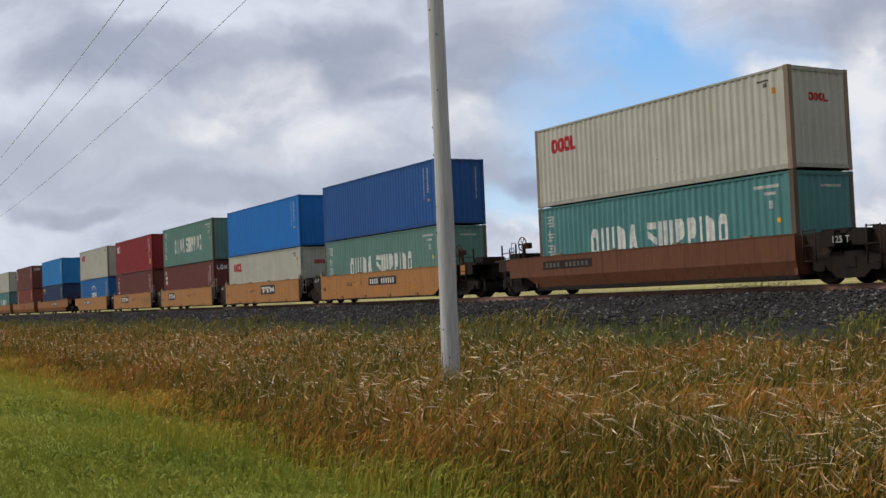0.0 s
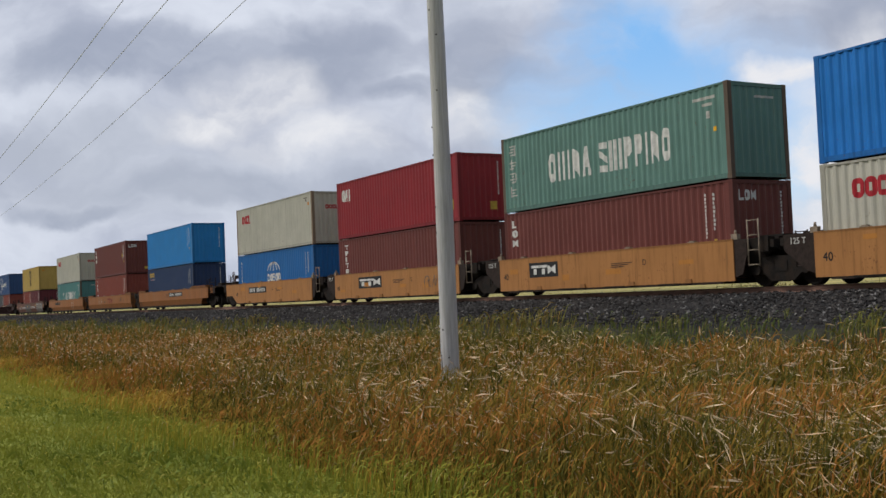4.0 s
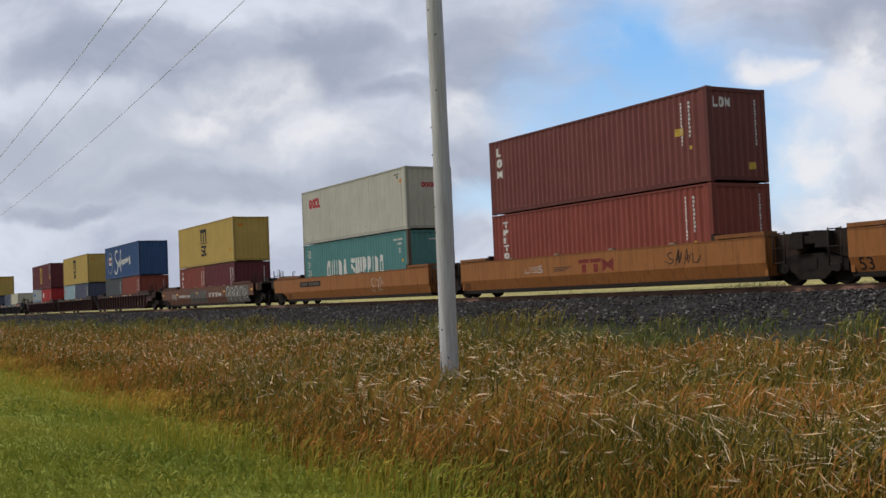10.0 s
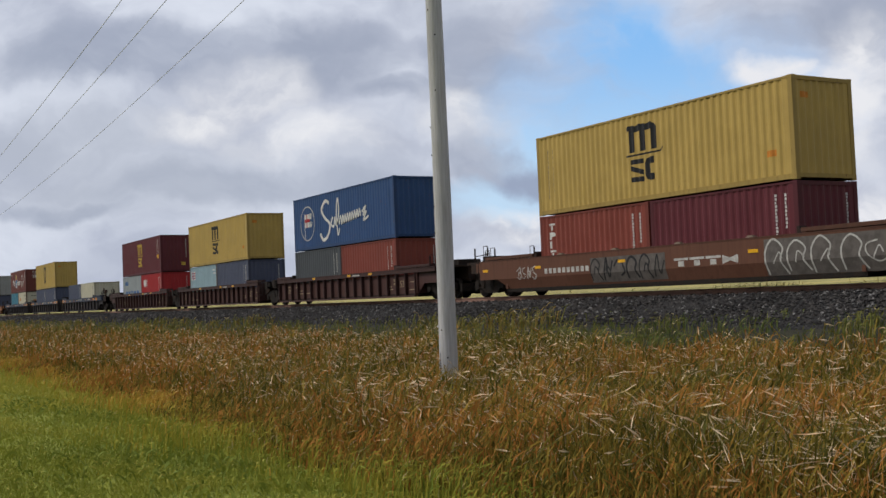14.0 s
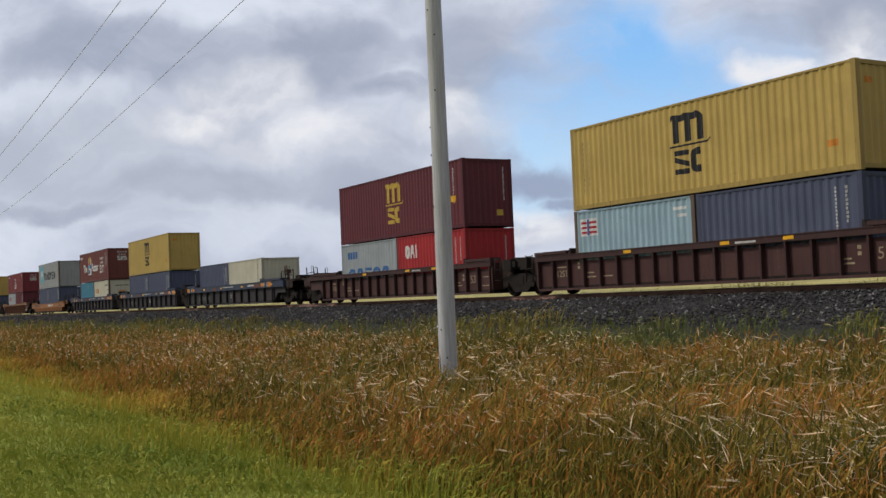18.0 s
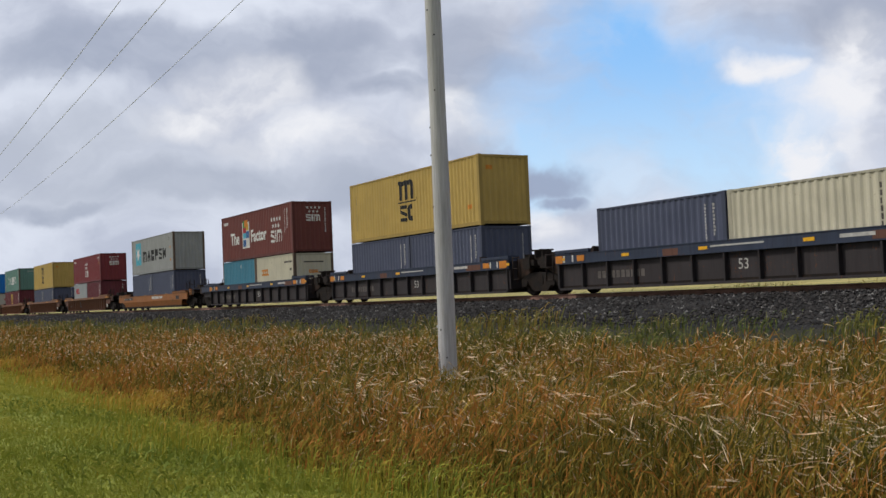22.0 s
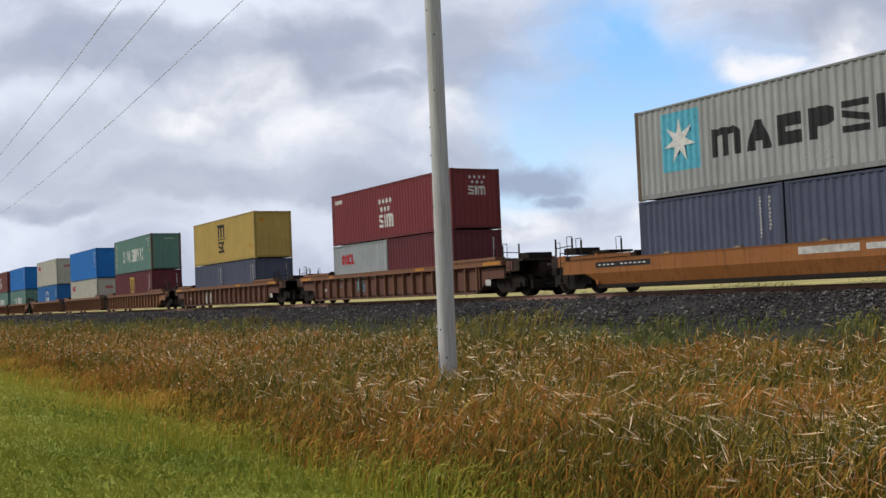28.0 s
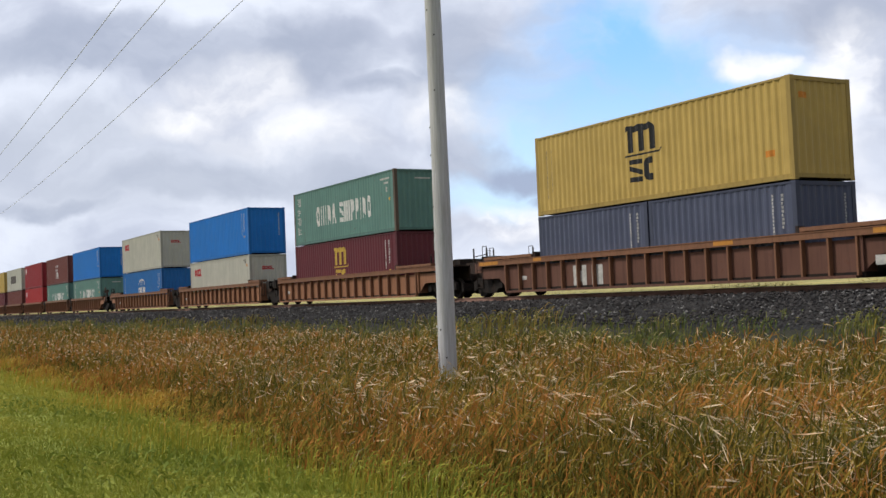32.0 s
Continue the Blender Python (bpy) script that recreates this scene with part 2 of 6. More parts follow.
def creases(half):
    out, a = [-half + 0.14], -half + 0.16
    while a < half - 0.16 - PITCH:
        out += [a, a + PITCH * 0.25, a + PITCH * 0.5, a + PITCH * 0.75]
        a += PITCH
    return out + [a, half - 0.14]


def sheet(half, z0, z1, place):
    b = Build()
    cuts = creases(half)
    for a, c in zip(cuts, cuts[1:]):
        da, dc = dent(a + 1e-5, half), dent(c - 1e-5, half)
        b.face([place(a, da, z0), place(c, dc, z0), place(c, dc, z1), place(a, da, z1)])
    return b


def side_sheet(length, height, s):
    return sheet(length / 2, 0.15, height - 0.06, lambda a, d, z: (a, s * (SKIN - d), z))


def end_sheet(length, height, s):
    return sheet(WIDE / 2, 0.15, height - 0.10, lambda a, d, z: (s * (length / 2 - 0.02 - d), a, z))


# plain shapes, each of wedges: left, right, then low and high at either edge
SHAPES = {
    "ring": [(0, 0.14, 0.24, 0.76, 0.06, 0.94), (0.14, 0.35, 0.06, 0.94, 0, 1), (0.35, 0.65, 0, 0.29, 0, 0.29), (0.35, 0.65, 0.71, 1, 0.71, 1), (0.65, 0.86, 0, 1, 0.06, 0.94), (0.86, 1, 0.06, 0.94, 0.24, 0.76)],
    "bar": [(0, 1, 0, 1, 0, 1)],
    "gate": [(0, 0.36, 0, 1, 0, 1), (0.62, 1, 0, 1, 0, 1)],
    "brace": [(0, 0.32, 0, 1, 0, 1), (0.32, 1, 0.3, 1, 0, 0.8)],
    "gable": [(0, 0.37, 0, 0.14, 0, 1), (0.37, 0.63, 0.3, 1, 0.3, 1), (0.63, 1, 0, 1, 0, 0.14)],
    "flag": [(0, 0.34, 0, 1, 0, 1), (0.34, 0.75, 0.38, 1, 0.38, 1), (0.75, 1, 0.38, 1, 0.5, 0.88)],
    "comb": [(0, 0.34, 0, 1, 0, 1), (0.34, 1, 0, 0.42, 0, 0.42), (0.34, 1, 0.58, 1, 0.58, 1)],
    "bars": [(0, 1, 0.03, 0.24, 0, 0.22), (0, 1, 0.52, 0.74, 0.28, 0.5), (0, 1, 0.79, 1, 0.77, 0.98)],
    "foot": [(0, 0.33, 0, 1, 0, 1), (0.33, 1, 0, 0.24, 0, 0.24)],
    "arches": [(0, 0.2, 0, 1, 0, 0.97), (0.2, 0.4, 0.72, 0.95, 0.74, 1), (0.4, 0.6, 0, 1, 0, 0.97), (0.6, 0.8, 0.72, 0.95, 0.74, 1), (0.8, 1, 0, 1, 0, 0.8)],
    "fork": [(0, 0.3, 0, 1, 0, 1), (0.38, 1, 0.4, 0.6, 0, 1)],
    "post": [(0, 1, 0.72, 1, 0.72, 1), (0.3, 0.7, 0, 0.62, 0, 0.62)],
    "waist": [(0, 0.5, 0, 1, 0.34, 0.66), (0.5, 1, 0.34, 0.66, 0, 1)],
}
SHAPE_WIDTH = {"bar": 0.34, "arches": 1.35, "foot": 0.85, "gable": 1.1}


class Marks:
    """Flat marks that follow a container's near side or its leading end; a runs along, z up."""

    def __init__(self, length, end=False):
        self.b, self.end, self.length = Build(), end, length
        self.half = WIDE / 2 if end else length / 2

    def at(self, a, z, d):
        if self.end:
            return (self.length / 2 - 0.02 - d + 0.004, a, z)
        return (a, -(SKIN - d + 0.004), z)

    def rect(self, a0, a1, z0, z1, slant=0.0):
        """slant: how far the top leans to +a."""
        cuts = [a0] + [c for c in creases(self.half) if a0 + 1e-4 < c < a1 - 1e-4] + [a1]
        for p, q in zip(cuts, cuts[1:]):
            dp, dq = dent(p + 1e-5, self.half), dent(q - 1e-5, self.half)
            self.b.face([self.at(p, z0, dp), self.at(q, z0, dq), self.at(q + slant, z1, dq), self.at(p + slant, z1, dp)])
        return self

    def stroke(self, points, width):
        """A ribbon along (a, z) points, smoothed."""
        pts = [Vector(p) for p in points]
        fine = []
        for i in range(len(pts) - 1):
            p0, p1, p2, p3 = pts[max(i - 1, 0)], pts[i], pts[i + 1], pts[min(i + 2, len(pts) - 1)]
            n = max(3, int((p2 - p1).length / 0.045))
            for k in range(n):
                t = k / n
                fine.append(0.5 * ((2 * p1) + (p2 - p0) * t + (2 * p0 - 5 * p1 + 4 * p2 - p3) * t * t + (3 * p1 - p0 - 3 * p2 + p3) * t ** 3))
        fine.append(pts[-1])
        last = None
        for i, p in enumerate(fine):
            d = (fine[min(i + 1, len(fine) - 1)] - fine[max(i - 1, 0)]).normalized()
            w = Vector((-d.y, d.x)) * width / 2
            row = [self.at(q.x, q.y, 0.0) for q in (p - w, p + w)]
            if last:
                self.b.face([last[0], row[0], row[1], last[1]])
            last = row
        return self

    def blocks(self, a0, a1, z0, z1, count, gap=0.22):
        """A row of plain bars in place of numbers and small print."""
        w = (a1 - a0) / count
        for i in range(count):
            self.rect(a0 + i * w, a0 + (i + 1 - gap) * w, z0, z1)
        return self

    def wedge(self, a0, a1, low0, high0, low1, high1):
        """A flat piece between two upright edges, laid into the folds of the sheet."""
        cuts = [a0] + [c for c in creases(self.half) if a0 + 1e-4 < c < a1 - 1e-4] + [a1] if self.half < 1e5 else [a0, a1]
        for p, q in zip(cuts, cuts[1:]):
            dp, dq = dent(p + 1e-5, self.half), dent(q - 1e-5, self.half)
            u, w = (p - a0) / (a1 - a0), (q - a0) / (a1 - a0)
            lp, lq = low0 + (low1 - low0) * u, low0 + (low1 - low0) * w
            hp, hq = high0 + (high1 - high0) * u, high0 + (high1 - high0) * w
            self.b.face([self.at(p, lp, dp), self.at(q, lq, dq), self.at(q, hq, dq), self.at(p, hp, dp)])
        return self

    def shapes(self, a0, a1, z0, z1, codes, gap=0.2):
        """A row of plain painted shapes in place of a name."""
        wide = [SHAPE_WIDTH.get(c, 1.0) for c in codes]
        unit = (a1 - a0) / (sum(wide) + gap * (len(codes) - 1))
        a = a0
        for c, w in zip(codes, wide):
            for u0, u1, l0, h0, l1, h1 in SHAPES[c]:
                self.wedge(a + u0 * w * unit, a + u1 * w * unit, *(z0 + (z1 - z0) * k for k in (l0, h0, l1, h1)))
            a += (w + gap) * unit
        return self

    def upright(self, a0, a1, z0, z1, codes, gap=0.22):
        """The same shapes one below another."""
        step = (z1 - z0) / len(codes)
        for i, c in enumerate(codes):
            top = z1 - step * i
            self.shapes(a0, a0 + (a1 - a0) * SHAPE_WIDTH.get(c, 1.0), top - step * (1 - gap), top, (c,))
        return self

    def column(self, a, z0, z1, count, width=0.09):
        """An upright row of small bars."""
        step = (z1 - z0) / count
        for i in range(count):
            self.rect(a, a + width * (1 if (i * 5 + count) % 3 else 0.7), z0 + step * i, z0 + step * (i + 0.72))
        return self

    def star(self, a, z, r0, r1, points=7, turn=0.0):
        ring = []
        for i in range(points * 2):
            r, t = (r1 if i % 2 else r0), math.pi * i / points + turn
            ring.append((a + r * math.sin(t), z + r * math.cos(t)))
        for i in range(len(ring)):
            p, q = ring[i], ring[(i + 1) % len(ring)]
            self.b.face([self.at(x, y, -0.004) for x, y in ((a, z), p, q)])
        return self

    def spare(self, lift):
        """Moves the marks so far a little outwards, to lie over others."""
        for i, (x, y, z) in enumerate(self.b.v):
            self.b.v[i] = (x + lift, y, z) if self.end else (x, y - lift, z)
        return self


def lettered(text, size, mat, depth=0.004, bold=0.0):
    """A mesh of real words in the built-in font, in the x-z plane, left end at the origin."""
    key = ("words", text, size, mat.name)
    if key not in SHARED:
        curve = bpy.data.curves.new("words", "FONT")
        curve.offset = bold
        curve.body, curve.size, curve.extrude, curve.resolution_u = text, size, depth / 2, 3
        ob = new("words", curve)
        bpy.context.view_layer.update()
        me = bpy.data.meshes.new_from_object(ob.evaluated_get(bpy.context.evaluated_depsgraph_get()))
        bpy.data.objects.remove(ob)
        me.materials.clear()
        me.materials.append(mat)
        SHARED[key] = me
    return SHARED[key]


def put_marks(name, b, mat, parent, label=""):
    """Large shapes become parts of their own, small print stays together."""
    if "lettering" in name or "number_mark" in name or "scrawl" in name:
        tagged(part(name, b.mesh(name, mat), parent, label), kind="stuff")
        return
    for piece in b.islands():
        part(name, piece.mesh(name, mat), parent, label)


def container(length, height, coat, label, where, marks=(), post=None):
    """A corrugated steel box; its origin is the middle of its underside."""
    ob = thing("shipping_container", where, label, "container", "containers on the train")
    RIDING.append((ob, where))
    h, w = length / 2, WIDE / 2
    k = (length, height)
    for s in (-1, 1):
        part("side_wall", shared(("side_wall", k, s), lambda: side_sheet(length, height, s), coat), ob)
        part("end_wall", shared(("end_wall", k, s), lambda: end_sheet(length, height, s), coat), ob)
        part("top_rail", shared(("top_rail", k, s), lambda: Build().box(-h + 0.15, h - 0.15, s * w - s * 0.09, s * w - s * 0.002, height - 0.075, height - 0.012), worn(coat)), ob)
        part("bottom_rail", shared(("bottom_rail", k, s), lambda: Build().box(-h + 0.15, h - 0.15, s * w - s * 0.06, s * w - s * 0.003, 0.022, 0.165).box(-h + 0.15, h - 0.15, s * w - s * 0.13, s * w - s * 0.06, 0.022, 0.034), worn(coat)), ob)
        part("header", shared(("header", k, s), lambda: Build().box(s * h - s * 0.10, s * h - s * 0.004, -w + 0.12, w - 0.12, height - 0.13, height - 0.012), worn(coat)), ob)
        part("end_sill", shared(("end_sill", k, s), lambda: Build().box(s * h - s * 0.12, s * h - s * 0.004, -w + 0.12, w - 0.12, 0.055, 0.17), worn(coat)), ob)
        for e in (-1, 1):
            part("corner_post", shared(("corner_post", k, s, e), lambda: Build().prism(
                [(e * (h - 0.003), s * (w - 0.002)), (e * (h - 0.16), s * (w - 0.002)), (e * (h - 0.16), s * (w - 0.05)), (e * (h - 0.10), s * (w - 0.06)), (e * (h - 0.06), s * (w - 0.16)), (e * (h - 0.003), s * (w - 0.16))],
                0.115, height - 0.115, "z"), post or worn(coat)), ob)
            for z in (0.0, height - 0.118):
                part("corner_casting", shared(("corner_casting", k, s, e, z), lambda: Build().box(
                    *sorted((e * h, e * (h - 0.178))), *sorted((s * w, s * (w - 0.162))), z, z + 0.118), post or worn(coat)), ob)
    part("roof", shared(("roof", k), lambda: roof_sheet(length, height), coat), ob)
    tagged(part("underframe", shared(("underframe", k), lambda: underframe(length), DARK), ob), kind="stuff")
    for name, mark, mat in marks:
        put_marks(name, mark.b, mat, ob)
    return ob


def roof_sheet(length, height):
    b, h, w = Build(), length / 2 - 0.16, WIDE / 2 - 0.05
    n = int(length / 0.6)
    for i in range(n):
        x0, x1 = -h + 2 * h * i / n, -h + 2 * h * (i + 1) / n
        b.box(x0 + 0.03, x1 - 0.03, -w, w, height - 0.03, height - 0.012)
    return b.box(-h, h, -w, w, height - 0.05, height - 0.028)


def underframe(length):
    b, h = Build(), length / 2 - 0.2
    n = int(length / 0.7)
    for i in range(n + 1):
        x = -h + 2 * h * i / n
        b.box(x - 0.02, x + 0.02, -WIDE / 2 + 0.07, WIDE / 2 - 0.07, 0.03, 0.14)
    return b.box(-h, h, -WIDE / 2 + 0.07, WIDE / 2 - 0.07, 0.14, 0.168)


# -- marks: each returns [(part name, Marks, material)] --
def m_red_name(length=LONG, height=HIGH):
    f = -length / 2
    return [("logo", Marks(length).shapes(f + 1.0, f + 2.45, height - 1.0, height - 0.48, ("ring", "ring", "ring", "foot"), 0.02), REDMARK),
            ("end_logo", Marks(length, True).shapes(-0.40, 0.38, height - 0.96, height - 0.72, ("ring", "ring", "ring", "foot"), 0.06), REDMARK),
            ("lettering", Marks(length).rect(length / 2 - 1.15, length / 2 - 0.75, height - 0.34, height - 0.28).rect(length / 2 - 0.95, length / 2 - 0.8, height - 0.5, height - 0.38), GREYMARK),
            ("caution_mark", Marks(length).rect(length / 2 - 0.62, length / 2 - 0.5, height - 0.72, height - 0.55), ORANGEMARK)]


def sign_column(m, a, z0, z1, count):
    """Upright signs as square clusters of short strokes."""
    step = (z1 - z0) / count
    for i in range(count):
        z, h = z0 + step * i, step * 0.78
        for k in range(3 + i % 2):
            m.rect(a + 0.05 * ((k + i) % 2), a + 0.40 - 0.06 * ((k * 2 + i) % 3), z + h * (0.06 + 0.27 * k), z + h * (0.06 + 0.27 * k) + 0.055)
        x = a + (0.0, 0.17, 0.06, 0.3)[i % 4]
        m.rect(x, x + 0.06, z, z + h)
        if i % 2:
            m.rect(a + 0.32, a + 0.38, z + h * 0.2, z + h * 0.9)
    return m


def m_big_name(height=HIGH):
    f = -LONG / 2
    z0, z1 = height * 0.30, height * 0.66
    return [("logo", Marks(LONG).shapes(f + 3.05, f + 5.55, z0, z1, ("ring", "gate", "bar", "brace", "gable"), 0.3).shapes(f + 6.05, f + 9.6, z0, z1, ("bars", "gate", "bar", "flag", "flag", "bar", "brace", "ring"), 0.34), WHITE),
            ("lettering", sign_column(Marks(LONG), f + 0.52, height * 0.2, height - 0.22, 4), CHALK),
            ("small_lettering", Marks(LONG).rect(LONG / 2 - 1.5, LONG / 2 - 0.55, height - 0.42, height - 0.33).rect(LONG / 2 - 1.1, LONG / 2 - 0.7, height - 0.62, height - 0.53).rect(LONG / 2 - 0.95, LONG / 2 - 0.8, height - 1.0, height - 0.78), CHALK),
            ("end_lettering", Marks(LONG, True).rect(-0.1, 0.7, height - 0.45, height - 0.38), CHALK),
            ("caution_mark", Marks(LONG).rect(LONG / 2 - 0.68, LONG / 2 - 0.54, height - 1.42, height - 1.28), REFLECT)]


def m_columns(length, height, mat=None, near=0.85):
    """Small unreadable writing in upright columns by the leading end."""
    h = length / 2
    return [("lettering", Marks(length).column(h - near - 0.34, height * 0.42, height - 0.3, 12, 0.06).column(h - near, height * 0.50, height - 0.3, 9, 0.06), mat or WHITE),
            ("end_lettering", Marks(length, True).column(0.78, height * 0.4, height - 0.3, 14, 0.06), mat or WHITE),
            ("caution_mark", Marks(length).rect(h - near, h - near + 0.08, height * 0.37, height * 0.41), GOLDMARK)]


def m_two_letter(mat, height=HIGH):
    """An arched block over a bar over two square blocks."""
    a0, a1 = -LONG / 2 + 5.25, -LONG / 2 + 6.6
    w = a1 - a0
    z = height * 0.52
    m = Marks(LONG).shapes(a0, a1, z + 0.13, height - 0.36, ("arches",))
    m.wedge(a0 - 0.09, a0, height - 0.56, height - 0.40, height - 0.52, height - 0.36)
    m.wedge(a0 - 0.2, a1 + 0.1, z + 0.0, z + 0.06, z + 0.0, z + 0.06).wedge(a1 + 0.1, a1 + 0.28, z, z + 0.06, z + 0.09, z + 0.15)
    m.shapes(a0 + 0.02, a0 + w * 0.48, z - 0.86, z - 0.10, ("bars",))
    for u0, u1, *edges in SHAPES["ring"][:4]:
        m.wedge(a0 + w * (0.55 + 0.47 * u0), a0 + w * (0.55 + 0.47 * u1), *(z - 0.86 + 0.76 * k for k in edges))
    return [("logo", m, mat)]


def m_stars_name(f0, f1, z, tall, scale=1.0):
    m = Marks(LONG).shapes(f0, f1, z, z + tall, ("bars", "bar", "arches"), 0.14)
    w = (f1 - f0) / 4
    for i in range(4):
        m.star(f0 + w * (i + 0.5), z + tall + 0.62, 0.17, 0.08, 6)
    for i in range(3):
        m.star(f0 + w * (i + 0.95), z + tall + 0.24, 0.17, 0.08, 6)
    return [("logo", m, WHITE)]


def m_end_stars(height=HIGH):
    m = Marks(LONG, True).shapes(-0.35, 0.5, height - 1.12, height - 0.74, ("bars", "bar", "arches"), 0.14)
    for i in range(4):
        m.star(-0.28 + 0.24 * i, height - 0.36, 0.09, 0.045, 6)
    for i in range(3):
        m.star(-0.16 + 0.24 * i, height - 0.58, 0.09, 0.045, 6)
    return [("end_logo", m, WHITE)]


def m_square_name():
    """A light blue square with a white star, and six dark blocks."""
    f = -LONG / 2
    star = Marks(LONG).star(f + 2.05, 1.7, 0.72, 0.27, 7).spare(0.006)
    return [("logo_panel", Marks(LONG).rect(f + 1.2, f + 2.9, 0.78, 2.62), CYANMARK), ("logo_star", star, WHITE),
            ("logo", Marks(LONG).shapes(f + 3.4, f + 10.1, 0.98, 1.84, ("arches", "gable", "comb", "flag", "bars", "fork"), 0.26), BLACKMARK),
            ("lettering", Marks(LONG).rect(f + 10.9, f + 11.3, 2.45, 2.52).rect(f + 10.9, f + 11.1, 2.3, 2.38), GREYMARK),
            ("caution_mark", Marks(LONG).rect(f + 11.25, f + 11.42, 0.75, 0.9).rect(f + 11.2, f + 11.4, 1.7, 1.86), ORANGEMARK)]


def m_script():
    """A round flag emblem and a flourish of white brushwork."""
    c = -4.2
    ring = [(c + 0.95 * math.sin(t), 1.45 + 0.92 * math.cos(t)) for t in [2 * math.pi * i / 16 for i in range(17)]]
    brush = Marks(LONG).stroke([(-1.30, 2.30), (-1.75, 2.45), (-2.25, 2.05), (-1.9, 1.6), (-1.25, 1.2), (-1.5, 0.65), (-2.1, 0.42), (-2.5, 0.78)], 0.17)
    brush.stroke([(-0.85, 1.55), (-1.1, 1.2), (-0.75, 1.05), (-0.6, 1.5), (-0.45, 1.1), (-0.1, 1.7), (-0.2, 2.45), (-0.4, 1.6), (-0.25, 0.6), (-0.05, 0.9)], 0.12)
    wave = [(-0.1, 1.1)]
    for i in range(9):
        wave += [(0.12 + i * 0.28, 1.52 + 0.02 * i), (0.24 + i * 0.28, 1.08 + 0.03 * i)]
    brush.stroke(wave, 0.10)
    brush.stroke([(2.6, 1.5), (3.05, 1.75), (2.75, 1.35), (3.1, 1.5), (2.8, 1.1), (3.35, 1.25)], 0.12)
    flag = Marks(LONG).rect(c - 0.38, c + 0.28, 1.24, 1.96).rect(c + 0.28, c + 0.55, 1.24, 1.52, 0.1).rect(c + 0.28, c + 0.55, 1.68, 1.98, 0.06).rect(c - 0.48, c - 0.38, 0.6, 2.0)
    cross = Marks(LONG).rect(c - 0.38, c + 0.3, 1.52, 1.70).rect(c - 0.2, c - 0.02, 1.24, 1.96).spare(0.004)
    return [("emblem_ring", Marks(LONG).stroke(ring, 0.06), CHALK), ("emblem_flag", flag, WHITE), ("emblem_cross", cross, REDMARK), ("logo", brush, WHITE)]


def m_globe(height=HIGH):
    c = -LONG / 2 + 6.15
    m = Marks(LONG)
    for r in (0.95, 0.5):
        m.stroke([(c + r * math.sin(t), 1.72 + 0.5 * math.cos(t)) for t in [-1.5 + 3.0 * i / 8 for i in range(9)]], 0.08)
    m.stroke([(c, 1.72), (c, 2.22)], 0.07).shapes(c - 1.05, c + 1.05, 1.10, 1.58, ("ring", "ring", "bars", "ring", "ring"), 0.1).shapes(c - 1.0, c + 1.0, 0.80, 1.02, ("bars", "gate", "bar", "flag", "flag", "bar", "brace", "ring"), 0.3)
    return [("logo", m, WHITE), ("lettering", Marks(LONG).column(-LONG / 2 + 0.55, 1.2, height - 0.35, 6, 0.16), CHALK)] + m_columns(LONG, height, CHALK)[:1]


def m_short_name(length, height, f=0.55, wide=0.95, mat=None):
    a = -length / 2 + f
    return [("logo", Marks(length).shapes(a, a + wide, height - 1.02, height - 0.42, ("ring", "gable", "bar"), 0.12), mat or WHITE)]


def m_upright_name(length, height, count=5, a=0.75, tall=1.5, mat=None):
    return [("logo", Marks(length).upright(-length / 2 + a, -length / 2 + a + 0.34, height - 0.3 - tall, height - 0.3, ("post", "flag", "bar", "post", "ring", "brace")[:count] if count > 3 else ("foot", "ring", "waist")), mat or WHITE)]


def m_end_name(height=HIGH):
    return [("end_logo", Marks(LONG, True).shapes(-0.95, -0.25, height - 0.62, height - 0.3, ("foot", "ring", "waist"), 0.2), WHITE)]


def m_gold_label():
    f = -LONG / 2
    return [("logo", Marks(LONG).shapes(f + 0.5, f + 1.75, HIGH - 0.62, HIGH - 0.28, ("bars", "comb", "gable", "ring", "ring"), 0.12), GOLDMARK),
            ("small_lettering", Marks(LONG).rect(f + 0.6, f + 0.95, HIGH - 0.85, HIGH - 0.79).rect(f + 1.25, f + 1.75, HIGH - 0.85, HIGH - 0.79), CHALK),
            ("red_mark", Marks(LONG).rect(f + 1.0, f + 1.2, HIGH - 0.85, HIGH - 0.77), REDMARK)]


def m_flag_box(length, height):
    a = -length / 2 + 0.35
    m = Marks(length)
    for i in range(3):
        m.rect(a, a + 0.85, height - 0.82 + i * 0.17, height - 0.74 + i * 0.17)
    return [("logo_panel", Marks(length).rect(a - 0.06, a + 0.92, height - 0.9, height - 0.3), WHITE), ("logo", m.spare(0.004), REDMARK),
            ("logo_bar", Marks(length).rect(a + 0.36, a + 0.46, height - 0.88, height - 0.32).spare(0.006), BLUEMARK)]

# ---- well cars ----
LATCH = plain("pale_worn_steel", (0.30, 0.24, 0.18, 1), 0.7, 0.0, 0.4, 9)
BODY = 1.45          # half width over the side sills


